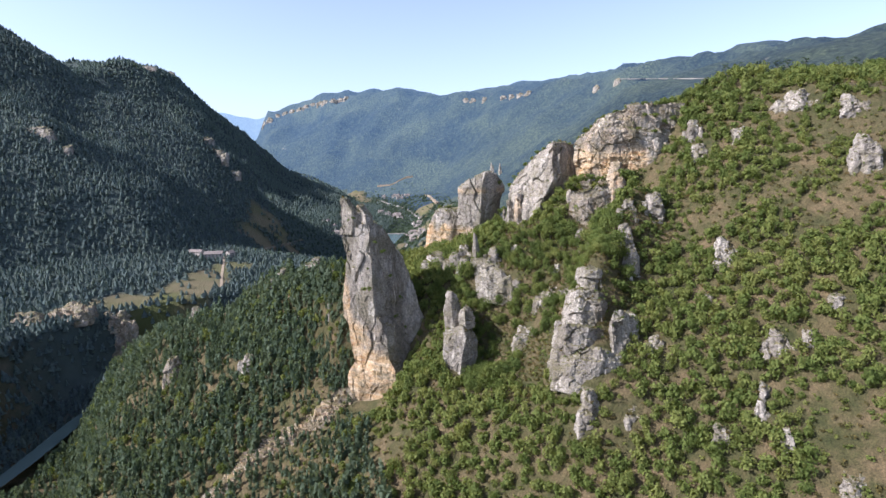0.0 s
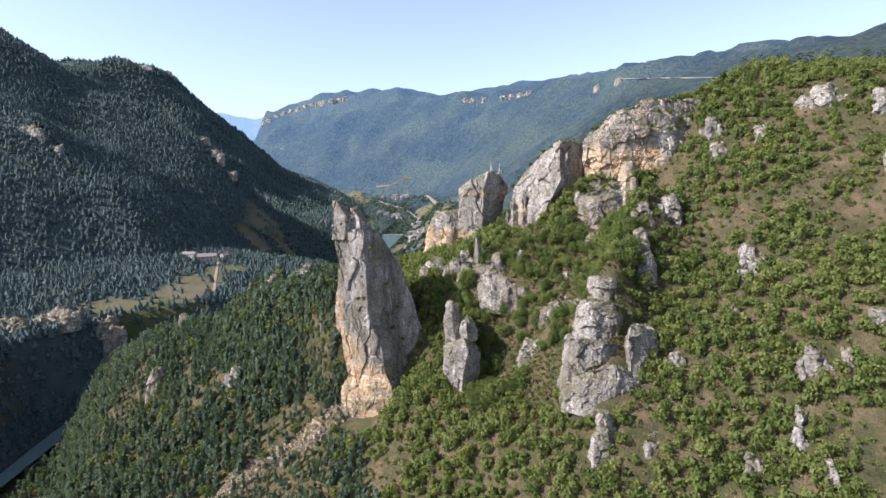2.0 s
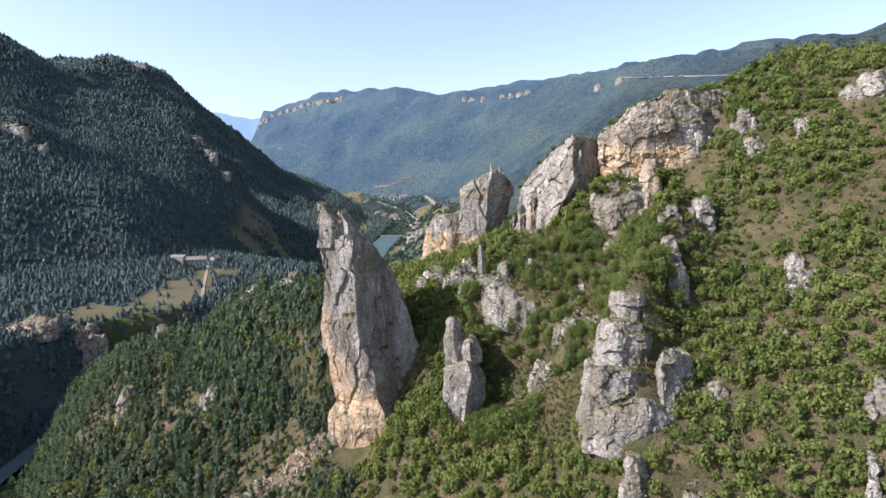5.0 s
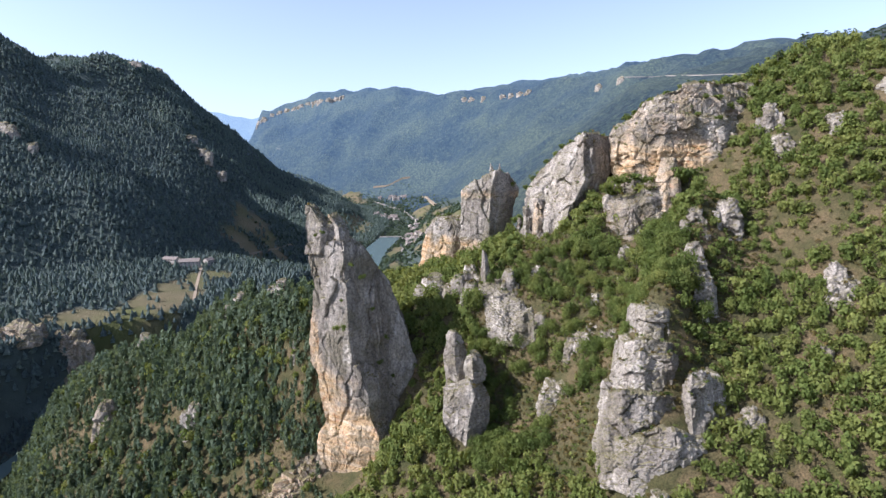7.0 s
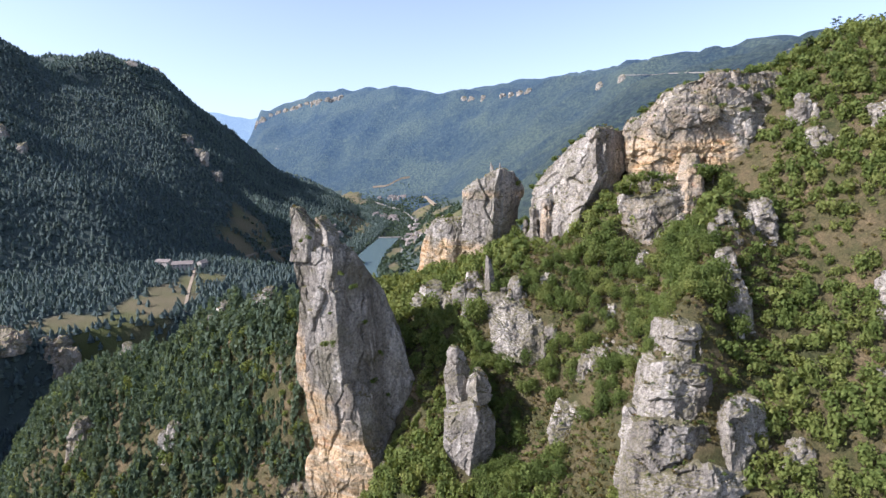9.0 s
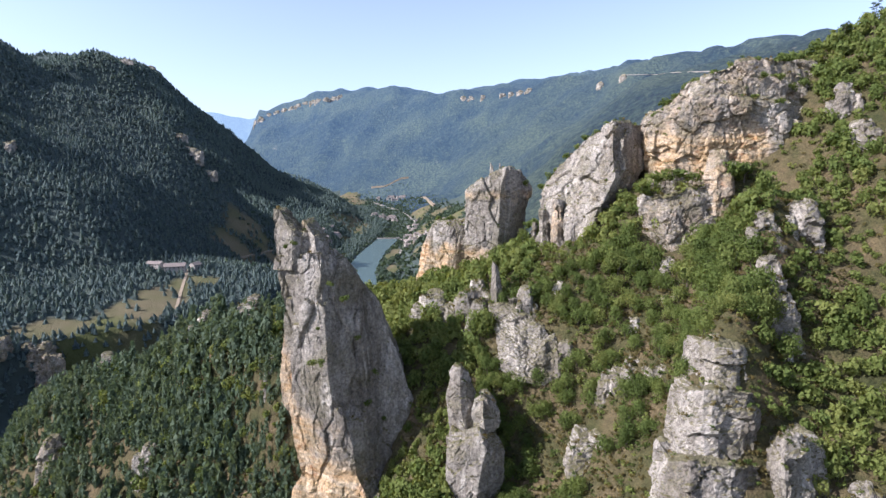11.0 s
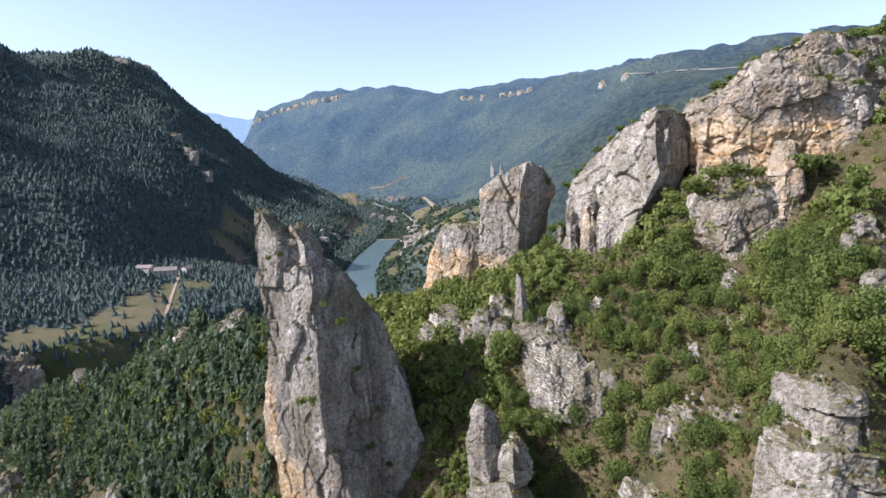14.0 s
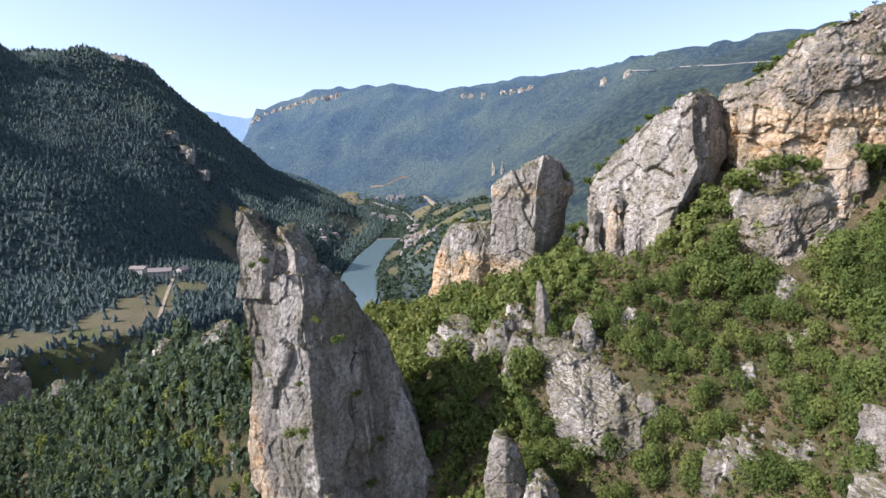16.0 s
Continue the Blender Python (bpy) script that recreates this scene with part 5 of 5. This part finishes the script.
def oak_tree(seed):
    """A small oak: a forked trunk under a loose crown."""
    r = random.Random(seed)
    tree = new("oak_tree")
    bm = bmesh.new()
    limb(bm, (0, 0, -0.6), (0.1, 0.05, 0.9), 0.16, 0.11)
    for k in range(5):
        a = 2 * math.pi * k / 5 + r.uniform(-0.4, 0.4)
        mid = (0.5 * math.cos(a), 0.5 * math.sin(a), 1.6 + r.uniform(-0.2, 0.3))
        limb(bm, (0.1, 0.05, 0.8), mid, 0.09, 0.06)
        limb(bm, mid, (1.25 * math.cos(a), 1.25 * math.sin(a), 2.2 + r.uniform(0, 1.0)), 0.06, 0.02)
    part("trunk", bm, BARK, tree)
    v = leaf_ball(seed, 850, 15, 0.14, 0.95, 0.66, ruffle=0.3) * np.array((2.45, 2.45, 2.6)) + np.array((0, 0, 0.15))
    mesh_object("crown", v, np.arange(len(v)).reshape(-1, 3), OAK, tree, tint=np.full(len(v), 0.35 + 0.1 * (seed % 4)))
    tagged(tree, "leafy green scrub oak on the stony slope", "tree", "scrub oaks in the bowl under the cliffs")
    return tree


first = [oak_tree(400 + k) for k in range(5)]
at = np.nonzero(own)[0][:290]
for k, i in enumerate(at):
    m = pose(bx[i], by[i], bz[i], 0, 0, rng.uniform(0, 360))
    if k < 5:
        first[k].matrix_basis = m
        made = first[k]
    else:
        made = copy_thing(first[k % 5], m)
    g = 1.08 * max(grow[i], 0.75)
    made.scale = (g, g, g * rng.uniform(1.0, 1.45))

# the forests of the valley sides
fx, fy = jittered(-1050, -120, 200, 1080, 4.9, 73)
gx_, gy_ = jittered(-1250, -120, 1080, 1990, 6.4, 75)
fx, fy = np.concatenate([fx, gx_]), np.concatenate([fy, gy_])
d = to_axis(fx, fy)
_, mead, _ = covers(fx, fy)
keep = (d < np.where(fy < 480, -11, -30)) & ((mead < 0.35) | (rng.uniform(0, 1, len(fx)) < 0.14)) & (fx > -0.87 * fy - 60) & (rng.uniform(0, 1, len(fx)) < 0.93)
fx, fy = fx[keep], fy[keep]
fz = height(fx, fy) - 0.5
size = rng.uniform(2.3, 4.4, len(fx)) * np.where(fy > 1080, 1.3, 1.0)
hue_ = np.clip(rng.normal(0.45, 0.3, len(fx)), 0, 1)
stretch = rng.uniform(0.65, 1.15, len(fx))
# From y 1080 on the same trees take the paler, haze-tinted leaf colour.
for pick, name_, mat_, label_ in ((fy < 1080, "pine_forest", FAR_PINE, "dark pine forest on the shaded mountain side"), (fy >= 1080, "mixed_forest", HAZED_WOOD, "woods on the further spur, with haze put into the leaf colour")):
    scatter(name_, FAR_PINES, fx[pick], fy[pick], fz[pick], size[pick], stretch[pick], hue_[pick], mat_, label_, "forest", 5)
hx, hy = jittered(-160, 620, 420, 2050, 9.0, 74)
d = to_axis(hx, hy)
_, mead, _ = covers(hx, hy)
keep = (d > 34) & (d < np.where(hy < 720, 900, np.where(hy < 1600, RIGHT_BANK + 5, 120))) & (mead < 0.5) & (rng.uniform(0, 1, len(hx)) < np.where(hy < 720, 0.85, 0.68)) & (hx < 0.75 * hy)
hx, hy = hx[keep], hy[keep]
hz = height(hx, hy) - 0.5
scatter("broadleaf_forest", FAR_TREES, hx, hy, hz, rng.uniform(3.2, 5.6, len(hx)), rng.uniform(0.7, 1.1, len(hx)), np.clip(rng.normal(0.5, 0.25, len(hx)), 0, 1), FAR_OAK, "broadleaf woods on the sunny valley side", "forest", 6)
vx, vy = jittered(-420, 80, 700, 2250, 7.0, 84)                        # trees along the river and between the houses
off = to_axis(vx, vy)
_, mead, _ = covers(vx, vy)
d = np.abs(off)
keep = ((d > 27) | (vy > 1440)) & (d < 170) & (rng.uniform(0, 1, len(vx)) < np.where(mead > 0.4, 0.08, np.where(d < 56, 0.95, np.where(off < 0, 0.75, 0.3))))
vx, vy = vx[keep], vy[keep]
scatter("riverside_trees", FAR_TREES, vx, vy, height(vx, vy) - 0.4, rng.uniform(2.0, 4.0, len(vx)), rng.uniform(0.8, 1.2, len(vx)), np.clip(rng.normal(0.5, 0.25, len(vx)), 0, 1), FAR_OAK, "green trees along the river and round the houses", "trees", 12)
vx, vy = jittered(-420, -110, 230, 840, 3.8, 85)                        # the walls of the gorge are overgrown
d = to_axis(vx, vy)
keep = (d > -58) & (d < -9) & (rng.uniform(0, 1, len(vx)) < 0.75)
vx, vy = vx[keep], vy[keep]
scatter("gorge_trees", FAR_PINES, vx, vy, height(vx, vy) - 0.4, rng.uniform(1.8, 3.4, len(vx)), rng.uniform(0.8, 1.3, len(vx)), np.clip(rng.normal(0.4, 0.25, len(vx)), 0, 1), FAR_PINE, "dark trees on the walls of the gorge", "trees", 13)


# ---- tufts and low bushes on the ledges of the rocks ----
bpy.context.view_layer.update()
graph = bpy.context.evaluated_depsgraph_get()
spots = []
places = [(x, y, r, r) for x, y, r in FEET[15:] if 90 < y < 300 and x > -160] + [(-25, 221, 17, 14), (75, 248, 20, 14), (98, 246, 14, 12), (45, 264, 18, 14), (17, 288, 15, 12), (-4, 298, 14, 10)]
r = random.Random(31)
for x, y, a, b in places:
    for _ in range(int(8 + 1.4 * a * b)):
        px, py = x + r.uniform(-1.3, 1.3) * a, y + r.uniform(-1.3, 1.3) * b
        hit, at_, nor_, _, ob_, _ = scene.ray_cast(graph, Vector((px, py, 320)), Vector((0, 0, -1)))
        if hit and ob_.parent and not ob_.name.startswith(("crown", "trunk")) and nor_.z > 0.5 and r.random() < 0.5:
            spots.append((px, py, at_.z - 0.12))
spots = np.array(spots)
green = rng.uniform(0, 1, len(spots)) < 0.55
for pick, mat_, name_, label_ in ((green, OAK, "ledge_plants", "small green bushes on the ledges of the rocks"), (~green, DRY, "ledge_grass", "dry grass tufts on the ledges of the rocks")):
    q = spots[pick]
    scatter(name_, TUFTS, q[:, 0], q[:, 1], q[:, 2], rng.uniform(0.3, 0.85, len(q)), np.ones(len(q)), np.clip(rng.normal(0.45, 0.3, len(q)), 0, 1), mat_, label_, "bushes", 15)


# ---- plants that cling to the rocks, and the pines on the skyline ----
def ledge_bush(seed):
    bush = new("ledge_bush")
    bm = bmesh.new()
    limb(bm, (0, 0, -0.5), (0.05, 0, 0.5), 0.07, 0.04)
    limb(bm, (0.05, 0, 0.4), (0.4, 0.2, 0.9), 0.04, 0.02)
    part("stem", bm, BARK, bush)
    v = leaf_ball(seed, 260, 6, 0.25, 0.75) * 1.15
    mesh_object("crown", v, np.arange(len(v)).reshape(-1, 3), OAK, bush, tint=np.full(len(v), 0.4))
    return tagged(bush, "green bush rooted on a rock ledge", "bush", "bushes on the ledges")


LEDGES = [(56.5, 240.5, 208.5, 1.3), (53, 241.5, 207.5, 1.2), (60, 240.5, 209, 1.4), (63, 241, 209.5, 1.1), (58, 243, 209, 1.3), (65.5, 241.5, 209.5, 1.0), (74, 241.5, 211, 2.4), (77, 241, 209, 2.2), (80, 242, 211, 1.6),
          (51, 252, 203, 1.5), (50, 247, 197, 1.8), (48, 249, 195, 1.6), (53, 245, 200, 1.4), (25, 272, 190, 1.6), (29, 273, 194, 1.4), (33, 271, 199, 1.2), (24, 276, 186, 1.8), (40, 275, 210, 1.2), (46, 272, 217, 1.2), (43, 274, 213, 1.3),
          (59.5, 253, 227, 1.0), (63, 252.5, 230, 1.2), (70.5, 254, 236, 1.3), (-27, 213.6, 186.5, 0.8), (-31.5, 212.4, 167.5, 1.2), (-29.5, 212.6, 168, 1.0), (-24.5, 217, 182, 1.1), (-22, 218.5, 172, 0.9), (-37.8, 216.8, 194.8, 0.7),
          (-35.5, 216, 195.6, 0.8), (-30, 213.4, 176, 0.7), (-18, 220, 163, 0.9), (-20, 219.4, 155, 1.0), (-16.5, 221.5, 150, 0.8), (95, 243, 222, 1.5), (101, 243, 221, 1.6), (90, 244, 229, 1.4)]
LEDGES += [(55, 239, 208.5, 2.0), (58.5, 239.6, 209, 2.2), (62, 239.4, 209.3, 2.0), (66, 240, 209, 1.6), (76, 240, 209.5, 3.0), (80, 240.5, 210, 2.6), (49.5, 249, 199, 2.4), (51.5, 251, 203, 2.2), (47.5, 247.5, 193, 2.4), (51, 246, 194, 2.2), (26, 277, 187, 2.4),
           (28, 280, 191, 2.2), (24, 279, 183, 2.4), (30, 276, 192, 2.0), (34, 275, 199, 1.8), (37, 276, 204, 1.6), (-6, 300, 188, 1.3), (0, 296, 192, 1.2), (14, 286, 206, 1.0)]
CRESTS = [(35, 279, 1.6), (37, 277, 1.3), (39.5, 274, 1.5), (42, 271, 1.2), (44, 269.5, 1.6), (46.5, 266, 1.2), (49, 263, 1.4), (53, 264, 1.5), (56, 266, 1.7), (59, 268, 1.3), (33, 281, 1.8), (30, 284, 1.6), (63.5, 257, 1.6), (66, 255, 1.4), (69, 254, 1.8),
          (72, 252.5, 1.3), (76, 252, 1.6), (80, 252, 1.2), (84, 254, 1.7), (89, 256, 1.8), (94, 257, 1.6), (99, 258, 2.0), (104, 259, 1.6), (55, 247.5, 2.4), (56, 250, 2.2), (54.5, 246, 2.2), (57, 252, 2.0), (53, 250, 2.0), (13, 290, 1.0), (22, 288, 1.2),
          (28, 288, 1.4), (31, 277, 1.6), (29, 275, 1.4), (86, 246, 1.2), (91, 247.5, 1.6), (96, 249, 1.4), (101, 252, 1.7), (83, 243.5, 1.0), (2, 297, 1.2), (-3, 300, 1.3), (1, 294, 1.0)]
for x, y, g in CRESTS:
    hit, at_, _, _, ob_, _ = scene.ray_cast(graph, Vector((x, y, 320)), Vector((0, 0, -1)))
    if hit and not ob_.name.startswith("crown"):
        LEDGES.append((x, y, at_.z, g))
made = [ledge_bush(430 + k) for k in range(3)]
for k, (x, y, z, g) in enumerate(LEDGES):
    m = pose(x, y, z - 0.2, 0, 0, 67 * k)
    if k < 3:
        b = made[k]
        b.matrix_basis = m
    else:
        b = copy_thing(made[k % 3], m)
    b.scale = (g, g, g * 0.9)


def pine_tree(seed):
    """A windblown pine: a bare stem and flat tiers of needles."""
    r = random.Random(seed)
    tree = new("pine_tree")
    bm = bmesh.new()
    limb(bm, (0, 0, -0.8), (0.15, 0, 3.4), 0.16, 0.10)
    limb(bm, (0.15, 0, 3.4), (0.3, 0.1, 6.4), 0.10, 0.03)
    clumps = []
    for k in range(9):
        a, h = 2.4 * k + r.uniform(-0.3, 0.3), 2.8 + 0.42 * k
        reach = 2.0 - 0.14 * k
        tip = (0.2 + reach * math.cos(a), reach * math.sin(a), h + 0.5)
        limb(bm, (0.15, 0, h), tip, 0.05, 0.02)
        clumps.append(leaf_ball(seed + k, 50, 3, 0.42, 0.5) * np.array((1.05, 1.05, 0.6)) + np.array((tip[0] * 0.8, tip[1] * 0.8, tip[2] - 0.4)))
    part("trunk", bm, BARK, tree)
    v = np.concatenate(clumps)
    mesh_object("crown", v, np.arange(len(v)).reshape(-1, 3), PINE, tree, tint=np.full(len(v), 0.25))
    return tagged(tree, "dark windblown pine standing on the skyline", "tree", "pines on the ridge")


pines = [pine_tree(500), pine_tree(520)]
for k, (x, y, g) in enumerate([(150, 262, 1.0), (156, 264, 1.15), (163, 262, 1.1), (168, 265, 0.9), (142, 263, 0.8), (118, 262, 0.7), (109, 263, 0.6), (100, 262, 0.7), (128, 264, 0.9), (134, 262, 0.75), (178, 262, 1.1), (186, 263, 1.0)]):
    m = pose(x, y, float(height(x, y)[0]), 0, 0, 80 * k)
    if k < 2:
        b = pines[k]
        b.matrix_basis = m
    else:
        b = copy_thing(pines[k % 2], m)
    b.scale = (g, g, g)


# ---- the village, the farm and the roads ----
def box(bm, x0, x1, y0, y1, z0, z1):
    v = [bm.verts.new(c) for c in ((x0, y0, z0), (x1, y0, z0), (x1, y1, z0), (x0, y1, z0), (x0, y0, z1), (x1, y0, z1), (x1, y1, z1), (x0, y1, z1))]
    for f in ((3, 2, 1, 0), (4, 5, 6, 7), (0, 1, 5, 4), (1, 2, 6, 5), (2, 3, 7, 6), (3, 0, 4, 7)):
        bm.faces.new([v[i] for i in f])


def house(long, wide, tall, label, group, storeys=2):
    home = thing("house", label, "house", group)
    bm = bmesh.new()
    box(bm, -long / 2, long / 2, -wide / 2, wide / 2, -3, tall)
    for x in (-long / 2, long / 2):
        v = [bm.verts.new(c) for c in ((x, -wide / 2, tall), (x, wide / 2, tall), (x, 0, tall + wide * 0.3))]
        bm.faces.new(v if x > 0 else v[::-1])
    part("wall", bm, WALL, home)
    bm = bmesh.new()
    e, t = 0.5, 0.25
    for sgn in (-1, 1):
        a = [(-long / 2 - e, sgn * (wide / 2 + e), tall - 0.3), (long / 2 + e, sgn * (wide / 2 + e), tall - 0.3), (long / 2 + e, 0, tall + wide * 0.3), (-long / 2 - e, 0, tall + wide * 0.3)]
        low_ = [bm.verts.new(c) for c in a]
        up = [bm.verts.new((c[0], c[1], c[2] + t)) for c in a]
        for f in ((0, 1, 2, 3),):
            bm.faces.new([up[i] for i in (f if sgn < 0 else f[::-1])])
        for i in range(4):
            bm.faces.new((low_[i], low_[(i + 1) % 4], up[(i + 1) % 4], up[i]))
    roof = part("roof", bm, ROOF, home)
    bm = bmesh.new()
    box(bm, long * 0.25, long * 0.25 + 0.8, -0.4, 0.4, tall, tall + wide * 0.3 + 1.2)
    part("chimney", bm, WALL, roof)
    count = max(2, int(long / 3.5))
    for side_ in (-1, 1):
        for floor_ in range(storeys):
            for i in range(count):
                x = -long / 2 + long * (i + 0.5) / count
                bm = bmesh.new()
                y = side_ * (wide / 2 + 0.03)
                box(bm, x - 0.5, x + 0.5, y - 0.06, y + 0.06, 0.9 + 2.8 * floor_, 2.3 + 2.8 * floor_)
                part("window", bm, GLASS, home)
    return home


HOMES = [house(12, 8, 6, "pale rendered house with a brown tiled roof in the village", "houses of the village"), house(16, 9, 6.5, "long pale house with a brown tiled roof in the village", "houses of the village"),
         house(9, 7.5, 5, "small pale house with a brown tiled roof in the village", "houses of the village")]
rnd = random.Random(9)
spots = []
for cx, cy, rx_, ry_, count in [(-165, 1810, 30, 40, 15), (-208, 1825, 14, 22, 5), (-60, 1250, 18, 60, 9), (-83, 1330, 12, 50, 7), (-25, 1190, 10, 20, 3), (-170, 2097, 50, 30, 9), (-212, 2130, 30, 30, 5),
                                (-236, 1210, 14, 20, 3), (-242, 1330, 14, 30, 4), (-265, 1268, 12, 16, 3), (-78, 1580, 16, 110, 9)]:
    for _ in range(count):
        spots.append((cx + rnd.uniform(-1, 1) * rx_, cy + rnd.uniform(-1, 1) * ry_))
for k, (x, y) in enumerate(spots):
    m = pose(x, y, float(height(x, y)[0]) + 0.3, 0, 0, rnd.choice((0, 20, 75, 90, 110)))
    if k < 3:
        HOMES[k].matrix_basis = m
    else:
        copy_thing(HOMES[k % 3], m)
farm = house(20, 9, 6, "pale stone farmhouse above the terraced meadow", "buildings of the farm")
farm.matrix_basis = pose(-275, 651, float(height(-275, 651)[0]) + 0.5, 0, 0, 15)
copy_thing(farm, pose(-297, 655, float(height(-297, 655)[0]) + 0.5, 0, 0, -10)).scale = (0.8, 0.9, 0.8)
copy_thing(farm, pose(-262, 668, float(height(-262, 668)[0]) + 0.5, 0, 0, 70)).scale = (0.5, 0.8, 0.8)


def ribbon(name, line, width, mat, label, lift=0.5):
    pts = np.array(line, float)
    t = np.gradient(pts, axis=0)
    t /= np.hypot(t[:, 0], t[:, 1])[:, None]
    sd = np.stack([t[:, 1], -t[:, 0]], 1)
    a, b = pts - sd * width / 2, pts + sd * width / 2
    za, zb = height(a[:, 0], a[:, 1]), height(b[:, 0], b[:, 1])
    z = np.maximum(za, zb) + lift
    k = len(pts)
    v = np.concatenate([np.c_[a, z], np.c_[b, z], np.c_[b, zb - 1.0], np.c_[a, za - 1.0]])
    f = [(i, i + k, i + k + 1, i + 1) for i in range(k - 1)] + [(i + k, i + 2 * k, i + 2 * k + 1, i + k + 1) for i in range(k - 1)] + [(i + 3 * k, i, i + 1, i + 3 * k + 1) for i in range(k - 1)]
    return tagged(mesh_object(name, v, f, mat), label, "road", kind="structure")


def smooth_line(points, n=12):
    p = np.array(points, float)
    u = np.linspace(0, len(p) - 1, (len(p) - 1) * n + 1)
    q = np.stack([np.interp(u, np.arange(len(p)), p[:, k]) for k in (0, 1)], 1)
    for _ in range(2 * n):
        q[1:-1] = (q[:-2] + 2 * q[1:-1] + q[2:]) / 4
    return q


ribbon("road", smooth_line([(-85, 1150), (-78, 1300), (-90, 1500), (-75, 1700), (-140, 1950), (-260, 2120)]), 6, STONE_ROAD, "pale valley road through the village")
ribbon("road", smooth_line([(-215, 520), (-238, 580), (-258, 638), (-282, 700), (-290, 800), (-280, 880), (-258, 950), (-238, 1100), (-215, 1250), (-190, 1500)]), 2.6, DIRT, "narrow earth lane past the farm", 0.25)
line_x, line_y = [], []
for a in np.linspace(0.30, 0.56, 67):                                  # it climbs gently along the slope
    ys = np.linspace(700, 2400, 700)
    over = np.nonzero(height(a * ys, ys) > 214 + 0.1405 * ys)[0]
    y = ys[over[0]] if len(over) else 1600.0
    line_x.append(a * y)
    line_y.append(y - 7)
line_x, line_y = np.array(line_x), np.array(line_y)
for _ in range(3):
    line_x[1:-1], line_y[1:-1] = (line_x[:-2] + 2 * line_x[1:-1] + line_x[2:]) / 4, (line_y[:-2] + 2 * line_y[1:-1] + line_y[2:]) / 4
v = np.concatenate([np.c_[line_x, line_y + k, 217.5 + 0.1405 * line_y + z] for k, z in ((-4, -1.6), (-4, 0.5), (-3.6, 0.5), (-3.6, 0), (3.5, 0), (5, 1.5))])
tagged(mesh_object("road", v, grid_faces(67, 6), STONE_ROAD), "pale road cut into the distant plateau slope", "road", kind="structure")
weir = thing("weir", "low pale stone weir across the river", "weir")
bm = bmesh.new()
box(bm, -27, 27, -2, 2, 33, 37.9)
ob = part("sill", bm, STONE_ROAD, weir)
bm = bmesh.new()
box(bm, -27, 27, -7, -2, 33, 37.5)
part("apron", bm, STONE_ROAD, weir)
weir.matrix_basis = pose(-131, 1415, 0, 0, 0, 8)
ribbon("road", smooth_line([(-275, 2262), (-235, 2252), (-200, 2241), (-165, 2240), (-130, 2238)]), 7, DIRT, "bare earth track climbing the sunny valley side", 5.0)
ribbon("road", smooth_line([(-75, 1995), (-50, 1890), (-26, 1793)]), 8, DIRT, "bare earth bank beside the village", 4.0)
